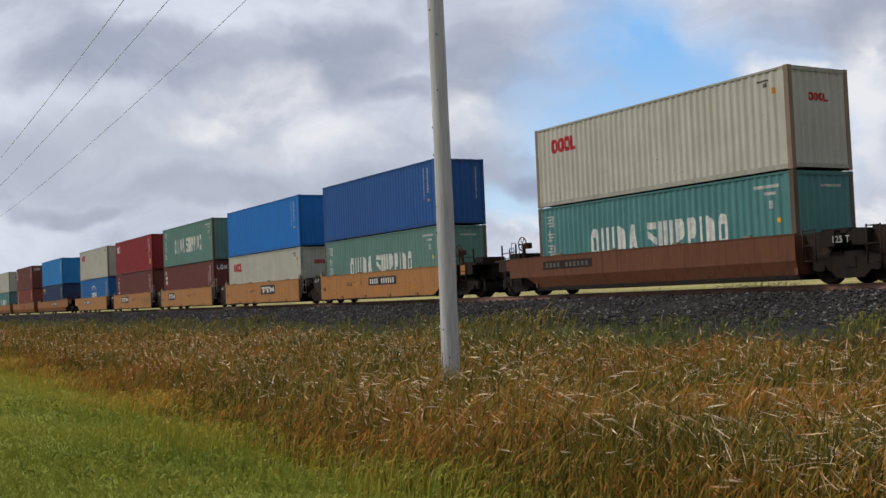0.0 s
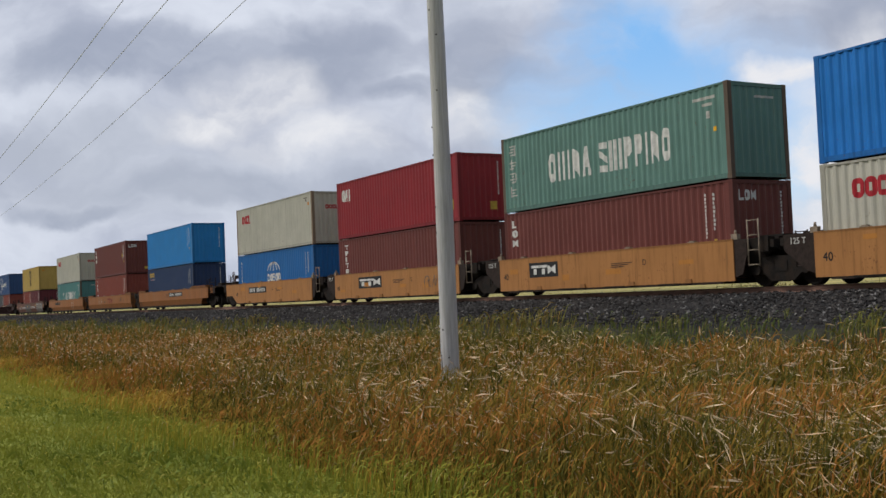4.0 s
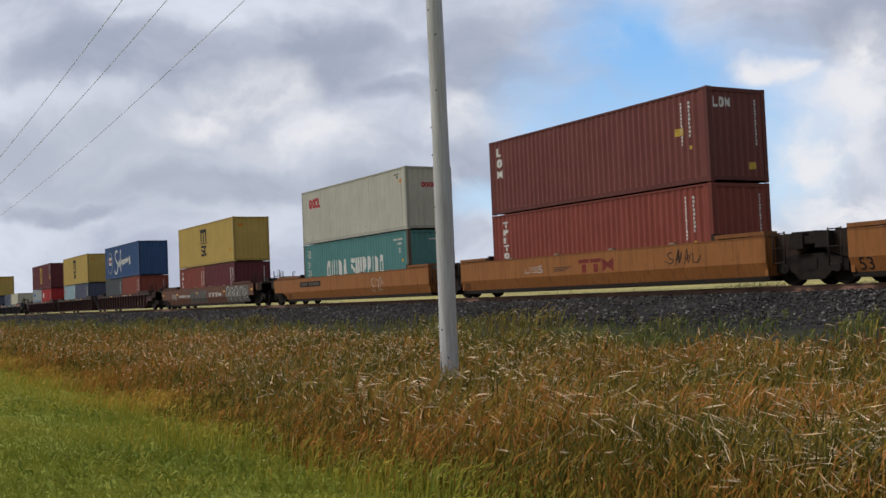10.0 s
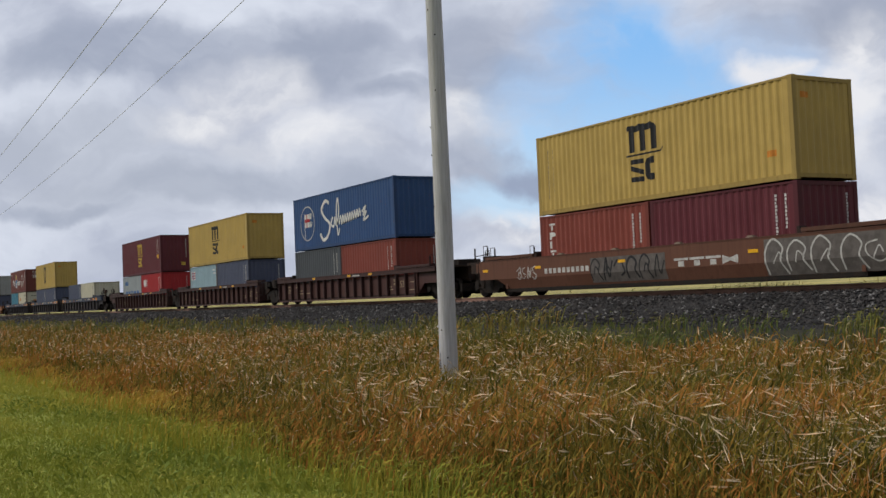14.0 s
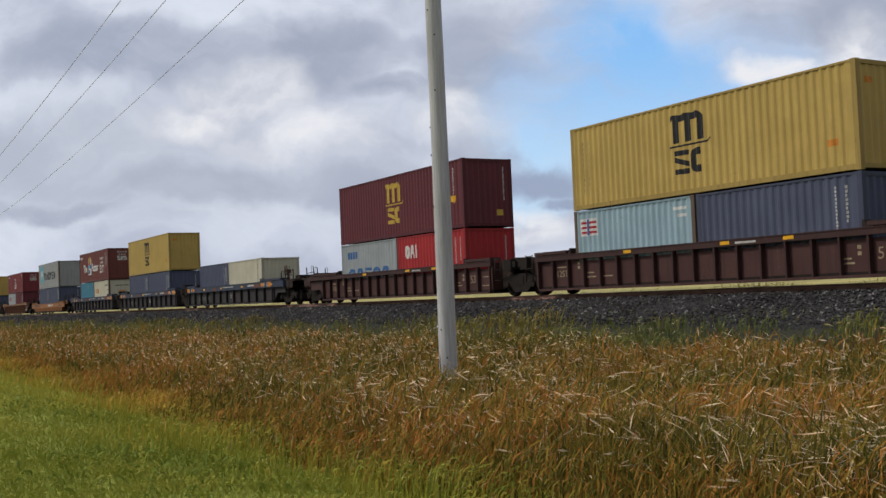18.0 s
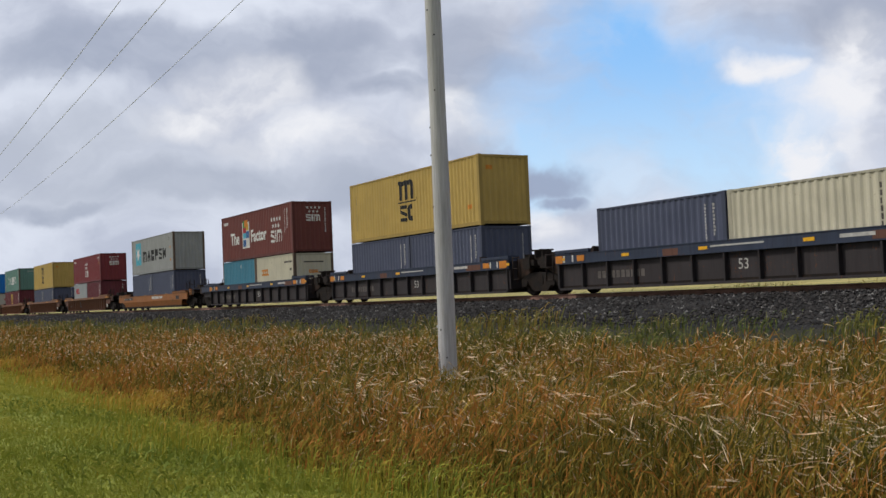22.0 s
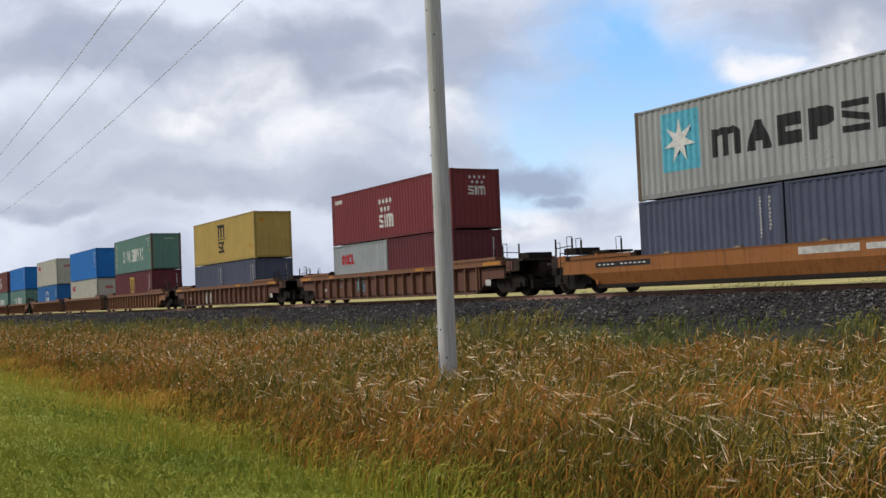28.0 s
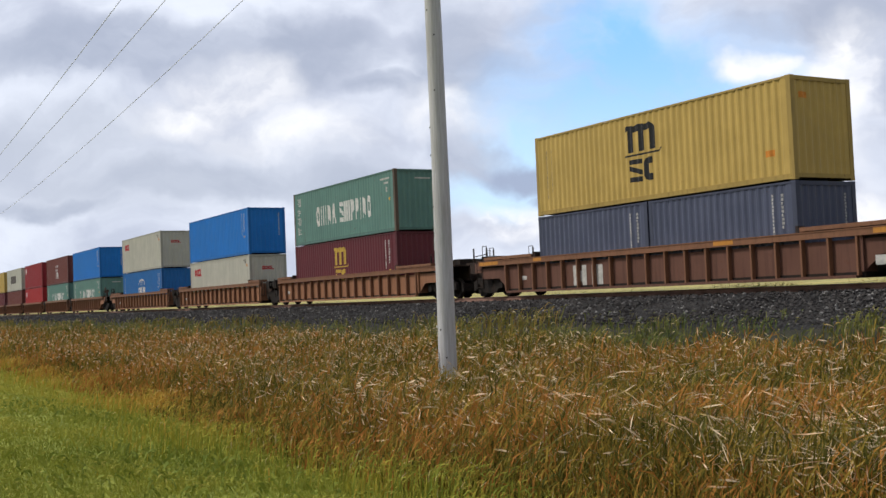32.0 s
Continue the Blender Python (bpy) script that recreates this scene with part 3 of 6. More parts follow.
class CarMarks(Marks):
    """Marks on a car's near side sill; folded: its lower half leans in."""

    def __init__(self, folded=False, out=0.0):
        self.b, self.folded, self.out, self.end, self.half = Build(), folded, out, False, 1e6

    def at(self, a, z, d):
        lean = max(0.0, 0.68 - z) * 0.35 if self.folded else 0.0
        return (a, -(BODY - lean) - 0.006 - self.out, z)

    def rect(self, a0, a1, z0, z1, slant=0.0):
        cuts = [z0, 0.68, z1] if self.folded and z0 < 0.67 and z1 > 0.69 else [z0, z1]
        for p, q in zip(cuts, cuts[1:]):
            k, j = slant * (p - z0) / (z1 - z0), slant * (q - z0) / (z1 - z0)
            self.b.face([self.at(a0 + k, p, 0), self.at(a1 + k, p, 0), self.at(a1 + j, q, 0), self.at(a0 + j, q, 0)])
        return self


def hexa(b, a, c):
    """A block between two quads of four corners."""
    k = len(b.v)
    b.v += [tuple(p) for p in (*a, *c)]
    b.f += [(k, k + 1, k + 2, k + 3), (k + 7, k + 6, k + 5, k + 4)] + [(k + i, k + 4 + i, k + 4 + (i + 1) % 4, k + (i + 1) % 4) for i in range(4)]
    b.s += [False] * 6


def side_outline(half, f, r, z0, z1, cut, slope):
    """f, r: how far the upper half runs past the well in front and behind."""
    out = [(-half + (slope if r else 0), z0), (half - (slope if f else 0), z0)]
    out += [(half + 0.5, cut), (half + f, cut)] if f else []
    out += [(half + f, z1), (-half - r, z1)]
    out += [(-half - r, cut), (-half - 0.5, cut)] if r else []
    return out


def side_plate(s, half, f, r, folded, drop=0.0):
    if not folded:
        return Build().prism(side_outline(half, f, r, 0.2, 1.38, 0.68, 0.35), s * (BODY - 0.05), s * BODY)
    return Build().box(-half - r, half + f, *sorted((s * (BODY - 0.05), s * BODY)), 0.68, 1.38 - drop)


def lower_panel(s, half, f, r):
    b = Build()
    y0, y1, lean = s * (BODY - 0.05), s * BODY, 0.17
    top = (-half - (0.5 if r else 0), half + (0.5 if f else 0))
    low = (-half + (0.35 if r else 0), half - (0.35 if f else 0))
    hexa(b, [(low[0], y0 - s * lean, 0.2), (low[1], y0 - s * lean, 0.2), (top[1], y0, 0.68), (top[0], y0, 0.68)],
         [(low[0], y1 - s * lean, 0.2), (low[1], y1 - s * lean, 0.2), (top[1], y1, 0.68), (top[0], y1, 0.68)])
    return b


def web_plate(s, half, f, r):
    return Build().prism(side_outline(half, f, r, 0.2, 1.14, 0.72, 0.2), s * (BODY - 0.19), s * (BODY - 0.15))


def well_floor(half):
    b = Build()
    for x in (-half + 0.5, -half * 0.5, 0, half * 0.5, half - 0.5):
        b.box(x - 0.25, x + 0.25, -1.3, 1.3, 0.16, 0.29)
    for y in (-1.2, 1.2):
        b.box(-half, half, y - 0.12, y + 0.12, 0.18, 0.295)
    for i in range(6):
        a = -half + 2 * half * i / 6
        b.tube((a, -1.15 if i % 2 else 1.15, 0.22), (a + half / 3, 1.15 if i % 2 else -1.15, 0.22), 0.05, sides=6)
    return b


def wheelset(r):
    b = Build()
    b.tube((0, -1.06, 0), (0, 1.06, 0), 0.08, sides=12)
    for s in (-1, 1):
        b.lathe([(0.08, s * 0.70), (r * 0.42, s * 0.72), (r * 0.72, s * 0.76), (r * 0.86, s * 0.72), (r + 0.028, s * 0.69), (r + 0.028, s * 0.715), (r, s * 0.73), (r - 0.008, s * 0.83), (r * 0.87, s * 0.835), (r * 0.80, s * 0.79), (r * 0.45, s * 0.775), (0.12, s * 0.84), (0.08, s * 0.84)], 22)
        for i in range(3):
            t = i * 2.094
            b.tube((0.05 * math.cos(t), s * 1.06, 0.05 * math.sin(t)), (0.05 * math.cos(t), s * 1.085, 0.05 * math.sin(t)), 0.014, sides=6)
    return b


def side_frame(s):
    b = Build()
    out = [(-1.22, 0.36), (-1.22, 0.64), (-0.6, 0.86), (0.6, 0.86), (1.22, 0.64), (1.22, 0.36), (0.66, 0.36), (0.42, 0.16), (-0.42, 0.16), (-0.66, 0.36)]
    b.prism(out, s * 0.93, s * 1.08)
    for x in (-0.89, 0.89):
        b.tube((x, s * 0.93, 0.46), (x, s * 1.16, 0.46), 0.13, sides=12)
    for x in (-0.14, 0.0, 0.14):
        b.tube((x, s * 1.02, 0.30), (x, s * 1.02, 0.62), 0.055, sides=8)
    return b


def truck(car, x, r):
    t = part("truck", shared(("truck", r), lambda: Build().box(-0.2, 0.2, -1.1, 1.1, 0.42, 0.72).tube((0, 0, 0.7), (0, 0, 0.86), 0.3, sides=14).box(-0.42, 0.42, -0.66, 0.66, 0.18, 0.5), DARK), car, "", pose(x, 0, 0))
    for e in (-1, 1):
        part("brake_beam", shared(("brake_beam", e), lambda: Build().box(*sorted((e * 1.36, e * 1.5)), -0.9, 0.9, 0.28, 0.62).box(*sorted((e * 0.36, e * 1.4)), -0.2, 0.2, 0.55, 0.7), DARK), t)
    for s in (-1, 1):
        part("side_frame", shared(("side_frame", s), lambda: side_frame(s), DARK), t)
        w = part("wheelset", shared(("wheelset", r), lambda: wheelset(r), DARK), t)
        w.matrix_parent_inverse = pose(s * 0.89, 0, r)
        WHEELS.append((w, r))


def ladder(x, y, z0, z1, wide=0.42):
    b = Build()
    for d in (0, wide):
        b.tube((x + d, y, z0), (x + d, y, z1), 0.022, sides=6)
    n = max(2, int((z1 - z0) / 0.38))
    for i in range(n + 1):
        z = z0 + 0.04 + (z1 - z0 - 0.08) * i / n
        b.tube((x, y, z), (x + wide, y, z), 0.016, sides=6)
    return b


def brake_wheel(x, y, z):
    b = Build()
    ring = [(x + 0.26 * math.cos(t), y, z + 0.26 * math.sin(t)) for t in [2 * math.pi * i / 18 for i in range(18)]]
    for i in range(18):
        b.tube(ring[i], ring[(i + 1) % 18], 0.022, sides=5)
    for i in range(0, 18, 3):
        b.tube((x, y, z), ring[i], 0.016, sides=5)
    return b


def well_car(centre, kind, coat, label, front="a", rear="a", trucks="", fittings=(), chord=None, size=53, brake="", walkways=True, drop=0.0):
    """One well of a double-stack car. front, rear: a joins the next well over a shared truck, c carries a coupler. drop: how much shallower its sides are."""
    where = pose(centre, TRACK, RAIL)
    car = thing("well_car", where, label, "railway car", "well cars of the train")
    RIDING.append((car, where))
    half, reach = (8.3, 9.83) if size == 53 else (6.22, 7.7)
    past = 1.75 if size == 53 else 1.6
    f, r = (past if front == "c" else 0.0), (past if rear == "c" else 0.0)
    folded = kind == "folded"
    for s in (-1, 1):
        if kind == "ribbed":
            sill = part("side_sill", shared(("side_sill", kind, half, f, r, s), lambda: web_plate(s, half, f, r), coat), car)
            z0, z1 = (1.06, 1.42) if chord is CAR_BLUE else (1.22, 1.42)
            part("top_chord", shared(("top_chord", half, f, r, s, z0), lambda: Build().box(-half - r, half + f, *sorted((s * (BODY - 0.2), s * (BODY + 0.01))), z0, z1 - 0.03).box(-half - r, half + f, *sorted((s * (BODY - 0.22), s * (BODY + 0.03))), z1 - 0.03, z1), worn(chord or coat)), sill)
            part("bottom_chord", shared(("bottom_chord", half, f, r, s), lambda: Build().box(-half + 0.2, half - 0.2, *sorted((s * (BODY - 0.2), s * BODY)), 0.14, 0.22), coat), sill)
            n = (12 if chord is CAR_BLUE else 18) if size == 53 else 13
            for i in range(n + 1):
                x = -half + 0.15 + (2 * half - 0.3) * i / n
                # on brown cars the ribs take the chord's tan, painting in their lit edges
                part("rib", shared(("rib", s, z0), lambda: Build().prism([(-0.036, s * (BODY - 0.16)), (0.036, s * (BODY - 0.16)), (0.03, s * (BODY - 0.005)), (-0.03, s * (BODY - 0.005))], 0.2, z0, "z"), worn(chord if chord is CAR_TAN else coat)), sill, "", pose(x, 0, 0))
        else:
            sill = part("side_sill", shared(("side_sill", kind, half, f, r, s, drop), lambda: side_plate(s, half, f, r, folded, drop), coat), car)
            part("top_flange", shared(("top_flange", half, f, r, s, drop), lambda: Build().box(-half - r, half + f, *sorted((s * (BODY - 0.16), s * (BODY + 0.012))), 1.38 - drop, 1.42 - drop), worn(coat)), sill)
            for x in (-4.6, -1.6, 1.5, 4.5):
                part("latch", shared(("latch", s), lambda: Build().box(-0.14, 0.14, *sorted((s * (BODY - 0.13), s * (BODY + 0.02))), 1.42, 1.45).box(-0.1, 0.08, *sorted((s * (BODY - 0.11), s * BODY)), 1.45, 1.48), LATCH), sill, "", pose(x, 0, -drop))
            if folded:
                part("lower_panel", shared(("lower_panel", half, f, r, s), lambda: lower_panel(s, half, f, r), coat), sill)
            if kind == "flat":
                for x in (-half * 0.72, -half * 0.3, half * 0.12, half * 0.55):
                    part("foot_step", shared(("foot_step", s), lambda: Build().box(-0.5, 0.5, *sorted((s * (BODY - 0.06), s * (BODY + 0.03))), 0.16, 0.21), DARK), sill, "", pose(x, 0, 0))
                    part("jacking_pad", shared(("jacking_pad", s), lambda: Build().prism([(-0.16, 0.2), (0.16, 0.2), (0.12, 0.33), (-0.12, 0.33)], *sorted((s * BODY, s * (BODY + 0.05)))), worn(coat)), sill, "", pose(x + 0.9, 0, 0))
                part("bottom_flange", shared(("bottom_flange", half, s), lambda: Build().box(-half + 0.5, half - 0.5, *sorted((s * (BODY - 0.12), s * (BODY - 0.01))), 0.13, 0.2), IRON), sill)
            else:
                part("drip_rail", shared(("drip_rail", half, s), lambda: Build().box(-half + 0.5, half - 0.5, *sorted((s * (BODY - 0.24), s * (BODY - 0.14))), 0.15, 0.21), DARK), sill)
    part("well_floor", shared(("well_floor", half), lambda: well_floor(half), DARK), car)
    for e, end, run_on in ((1, front, f), (-1, rear, r)):
        stop = reach + (1.45 if end == "c" else -0.1)
        part("bulkhead", shared(("bulkhead", half, e), lambda: Build().box(*sorted((e * half, e * (half - 0.12))), -1.38, 1.38, 0.3, 1.36), DARK if kind == "flat" else coat), car)
        wid = 1.28 if end == "c" else 1.05
        part("end_platform", shared(("end_platform", half, e, end), lambda: Build().box(*sorted((e * half, e * stop)), -wid, wid, 1.34, 1.42), DARK if kind == "flat" else GEAR), car, "", pose(0, 0, -drop))
        part("draft_sill", shared(("draft_sill", half, e, end), lambda: Build().box(*sorted((e * half, e * (stop - 0.12))), -0.45, 0.45, 0.74, 1.34), DARK if kind == "flat" else GEAR), car)
        part("body_bolster", shared(("body_bolster", half, e, end), lambda: Build().prism([(-1.25, 1.34), (1.25, 1.34), (1.25, 1.12), (0.5, 0.86), (-0.5, 0.86), (-1.25, 1.12)], *sorted((e * (reach - 0.5), e * (reach + (0.5 if end == "c" else -0.12)))), "x"), DARK), car)
        for s in (-1, 1):
            part("platform_skirt", shared(("platform_skirt", half, e, end, s), lambda: Build().prism([(e * half, 0.62), (e * half, 1.34), (e * (stop - 0.3), 1.34), (e * (stop - 0.3), 0.98), (e * (half + 0.75), 0.82)], *sorted((s * (wid - 0.06), s * (wid - 0.01)))), DARK if kind == "flat" else GEAR), car)
        if end == "c":
            part("coupler", shared(("coupler", half, e), lambda: Build().box(*sorted((e * (stop - 0.1), e * (stop + 0.42))), -0.13, 0.13, 0.74, 0.98).box(*sorted((e * (stop + 0.36), e * (stop + 0.62))), -0.2, 0.2, 0.70, 1.04), DARK), car)
            part("brake_hose", shared(("brake_hose", half, e), lambda: Build().tube((e * (stop - 0.05), -0.45, 0.8), (e * (stop + 0.25), -0.42, 0.45), 0.03, sides=6).tube((e * (stop + 0.25), -0.42, 0.45), (e * (stop + 0.6), -0.2, 0.42), 0.03, sides=6), DARK), car)
            for k, (d, y, top) in enumerate(((0.95, -1.22, 1.88), (1.5, -1.2, 1.98), (2.55, -1.15, 2.0), (1.7, 1.2, 1.98))):
                part("grab_post", shared(("grab_post", half, e, k), lambda: Build().box(e * (half + d) - 0.03, e * (half + d) + 0.03, y - 0.02, y + 0.02, 1.42, top), DARK), car)
                if k != 2:
                    part("handrail", shared(("handrail", half, e, k), lambda: Build().tube((e * (half + d + 0.3), y, 1.42), (e * (half + d + 0.3), y, top + 0.06), 0.013, sides=6).tube((e * (half + d + 0.3), y, top + 0.06), (e * (half + d), y, top + 0.06), 0.013, sides=6).tube((e * (half + d), y, top + 0.06), (e * (half + d), y, top), 0.013, sides=6), IRON), car)
            part("end_panel", shared(("end_panel", half, e), lambda: Build().box(*sorted((e * (half + past + 0.06), e * (half + past + 0.5))), -1.3, -1.24, 0.98, 1.36), coat), car)
            part("air_tank", shared(("air_tank", half, e), lambda: Build().tube((e * (half + 0.3), 0.2, 1.05), (e * (half + 1.3), 0.2, 1.05), 0.2, sides=12), DARK), car)
            part("rail_bar", shared(("rail_bar", half, e), lambda: Build().tube((e * (half + 1.5), -1.16, 1.72), (e * (half + 2.55), -1.16, 1.66), 0.018, sides=6), DARK), car)
            part("ladder", shared(("ladder", half, e, end), lambda: ladder(e * (half + 1.9) - 0.2, -1.3, 0.35, 1.5), IRON), car)
            part("end_box", shared(("end_box", half, e), lambda: Build().box(*sorted((e * (half + 1.9), e * (half + 2.6))), -0.75, 0.35, 1.42, 1.66), DARK), car)
            part("deck_plate", shared(("deck_plate", half, e), lambda: Build().box(*sorted((e * (half + 0.35), e * (half + 1.3))), -0.5, 0.6, 1.42, 1.5), DARK), car)
            if ("f" if e > 0 else "r") in brake:
                b = part("brake_stand", shared(("brake_stand", half, e), lambda: Build().box(e * (half + 1.32) - 0.05, e * (half + 1.32) + 0.05, -1.0, -0.9, 1.42, 1.9).box(e * (half + 1.2) - 0.05, e * (half + 1.2) + 0.2, -1.0, -0.78, 1.80, 2.02), RUSTED_IRON), car)
                part("brake_wheel", shared(("brake_wheel", half, e), lambda: brake_wheel(e * (half + 1.25), -1.06, 1.98), RUSTED_IRON), b)
        else:
            if kind == "flat":
                for s in (-1, 1):
                    part("end_plate", shared(("end_plate", e, s), lambda: Build().prism([(e * half, 0.3), (e * half, 1.4), (e * (half + (0.5 if e > 0 else 1.05)), 1.4), (e * (half + (0.5 if e > 0 else 1.05)), 0.95), (e * (half + 0.3), 0.4)], *sorted((s * (BODY - 0.07), s * (BODY - 0.03)))), IRON), car)
                part("corner_lock", shared(("corner_lock", e), lambda: Build().box(e * (half + 0.02) - 0.12, e * (half + 0.02) + 0.12, -1.42, -1.28, 1.4, 1.56).tube((e * (half + 0.02), -1.35, 1.56), (e * (half + 0.02), -1.35, 1.68), 0.05, 0.03, 8), LATCH), car)
            part("ladder", shared(("ladder", half, e, end), lambda: ladder(e * (half + (0.75 if kind == "flat" else 0.45)) - 0.21, -1.4, 0.6 if e > 0 else 0.5, (1.95 if e > 0 else 1.4) if kind == "flat" else 1.5), (LATCH if e > 0 else IRON) if kind == "flat" else IRON), car)
            part("deck_plate", shared(("deck_plate", half, e, end), lambda: Build().box(*sorted((e * (half + 0.2), e * (half + 1.1))), -0.6, 0.6, 1.42, 1.5), DARK), car)
            part("end_box", shared(("end_box", half, e, end), lambda: Build().box(*sorted((e * (half + 0.75), e * (half + 1.2))), -1.3, -1.02, 1.0, 1.42), DARK), car)
        if end == "a" and chord is CAR_BLUE:
            for d, y, w, h in ((0.5, -0.7, 0.35, 0.12), (0.95, 0.1, 0.5, 0.18), (1.3, -0.9, 0.10, 0.26)):
                part("deck_gear", shared(("deck_gear", e, d), lambda: Build().box(e * (half + d) - w / 2, e * (half + d) + w / 2, y - 0.2, y + 0.2, 1.42, 1.42 + h).tube((e * (half + d), y - 0.32, 1.42 + h), (e * (half + d), y + 0.32, 1.42 + h), 0.035, sides=8), DARK), car)
        if walkways and size == 53:
            for s in (-1, 1):
                part("walkway", shared(("walkway", half, e, s, run_on), lambda: Build().box(*sorted((e * 6.35, e * (half + run_on * 0.75))), *sorted((s * 0.95, s * 1.46)), 1.45, 1.56).box(*sorted((e * 6.35, e * 6.5)), *sorted((s * 1.0, s * 1.43)), 1.42, 1.45).box(*sorted((e * (half - 0.5), e * half)), *sorted((s * 1.0, s * 1.43)), 1.42, 1.45), worn(chord or coat)), car, "", pose(0, 0, -drop))
                part("corner_guide", shared(("corner_guide", e, s), lambda: Build().prism([(e * 6.16, 1.42), (e * 6.16, 1.62), (e * 6.22, 1.62), (e * 6.34, 1.42)], *sorted((s * 1.1, s * 1.4))), IRON), car, "", pose(0, 0, -drop))
        if ("f" if e > 0 else "r") in trucks:
            truck(car, e * reach, 0.42 if end == "c" else 0.48)
    for name, data, mat, lab in fittings:
        if isinstance(data, Marks):
            put_marks(name, data.b, mat, car, lab)
        else:
            part(name, data, car, lab)
    return car


def words(text, a, z, size, mat, folded=False, out=0.0):
    """Real writing on the near side sill."""
    me = lettered(text, size, mat).copy()
    lean = max(0.0, 0.68 - z) * 0.35 if folded else 0.0
    me.transform(pose(a, -(BODY - lean) - 0.006 - out, z, 90 + (19.3 if lean else 0), 0, 0))
    return ("lettering", me, mat, "")


def number_panel(a0, a1, z0, z1, folded=False, dim=False):
    """A black panel with a plate number as plain bars."""
    w = (a1 - a0)
    bars = CarMarks(folded, 0.004)
    bars.blocks(a0 + w * 0.06, a0 + w * 0.38, z0 + 0.07, z1 - 0.07, 4, 0.42)
    bars.blocks(a0 + w * 0.47, a0 + w * 0.95, z0 + 0.07, z1 - 0.07, 6, 0.42)
    return [("number_panel", CarMarks(folded).rect(a0, a1, z0, z1), IRON if dim else BLACKMARK, "dark painted panel"), ("number_mark", bars, GREYMARK if dim else WHITE, "painted bars")]


def owner_panel(a0, a1, z0, z1):
    bars = CarMarks(False, 0.004)
    bars.shapes(a0 + 0.14, a1 - 0.14, z0 + 0.1, z1 - 0.1, ("post", "post", "waist"), 0.06)
    return [("owner_panel", CarMarks().rect(a0, a1, z0, z1), BLACKMARK, "black panel"), ("logo", bars, WHITE, "white painted logo shapes")]


def faded_patches(seed):
    """Brighter overpainted rectangles along the side."""
    rnd, m = random.Random(seed), CarMarks(False, 0.001)
    for i in range(4):
        x, z = -5.2 + 2.9 * i + rnd.uniform(-0.6, 0.6), rnd.uniform(0.45, 1.15)
        m.rect(x, x + rnd.uniform(0.4, 0.8), z, z + rnd.uniform(0.12, 0.22))
    return [("paint_patch", m, CAR_PATCH, "")]


def small_print(a, z, out=0.0, folded=False, mat=None):
    m = CarMarks(folded, out)
    for i in range(3):
        m.rect(a, a + 1.1 - 0.2 * i, z - i * 0.06, z - i * 0.06 + 0.025)
    return [("small_lettering", m, mat or BLACKMARK, "")]


def scrawl(a, z, wide, tall, loops, seed, width=0.05, folded=True, out=0.004):
    """Sprayed outlines: uneven loops, hooks and slashes, no words."""
    rnd = random.Random(seed)
    m = CarMarks(folded, out)
    w = wide / loops
    for i in range(loops):
        c, k, h = a + (i + 0.5) * w + rnd.uniform(-0.1, 0.1) * w, rnd.choice("loop loop hook slash arch".split()), tall * rnd.uniform(0.6, 1.0) / 2
        if k == "slash":
            pts = [(c - w * 0.35, z - h), (c - w * rnd.uniform(-0.1, 0.2), z + h), (c + w * 0.1, z - h * 0.7), (c + w * 0.45, z + h * rnd.uniform(0.4, 1))]
        elif k == "hook":
            pts = [(c + w * 0.3, z + h), (c - w * 0.3, z + h * 0.7), (c - w * 0.1, z), (c + w * 0.4, z - h * 0.4), (c, z - h), (c - w * 0.45, z - h * 0.6)]
        elif k == "arch":
            pts = [(c - w * 0.4, z - h), (c - w * 0.45, z + h * 0.3), (c - w * 0.1, z + h), (c + w * 0.3, z + h * 0.5), (c + w * 0.2, z - h * 0.2), (c + w * 0.45, z - h)]
        else:
            t0 = rnd.uniform(0, 6)
            pts = [(c + w * rnd.uniform(0.3, 0.62) * math.cos(t0 + 0.85 * q), z + h * rnd.uniform(0.6, 1.05) * math.sin(t0 + 0.85 * q)) for q in range(rnd.randint(6, 9))]
        m.stroke(pts, width * rnd.uniform(0.7, 1.25))
        if rnd.random() < 0.6:
            m.stroke([(c - w * 0.12, z - tall * 0.18), (c + w * rnd.uniform(-0.2, 0.2), z + tall * 0.12), (c + w * 0.25, z - tall * 0.05)], width * 0.8)
    return m


def reflectors(xs, z, out=0.0, folded=False):
    m = CarMarks(folded, out + 0.002)
    for x in xs:
        m.rect(x, x + 0.38, z, z + 0.1)
    return [("reflector", m, REFLECT, "yellow reflectors")]

# ---- the setting ----
def ground_height(y):
    """Lawn, ditch, embankment, and the field beyond."""
    knots = ((-4000, 0.0), (2.4, 0.0), (3.6, -0.10), (5.4, -0.5), (8, -0.74), (10.5, -0.74), (14, -0.5), (17.0, -0.05), (19.5, 0.42), (21, 0.55), (28, 0.55), (34, 0.35), (60, 0.3), (250, 1.5), (900, 4.0), (4000, 10.0))
    for (a, za), (b, zb) in zip(knots, knots[1:]):
        if a <= y <= b:
            return za + (zb - za) * (y - a) / (b - a)
    return 0.0


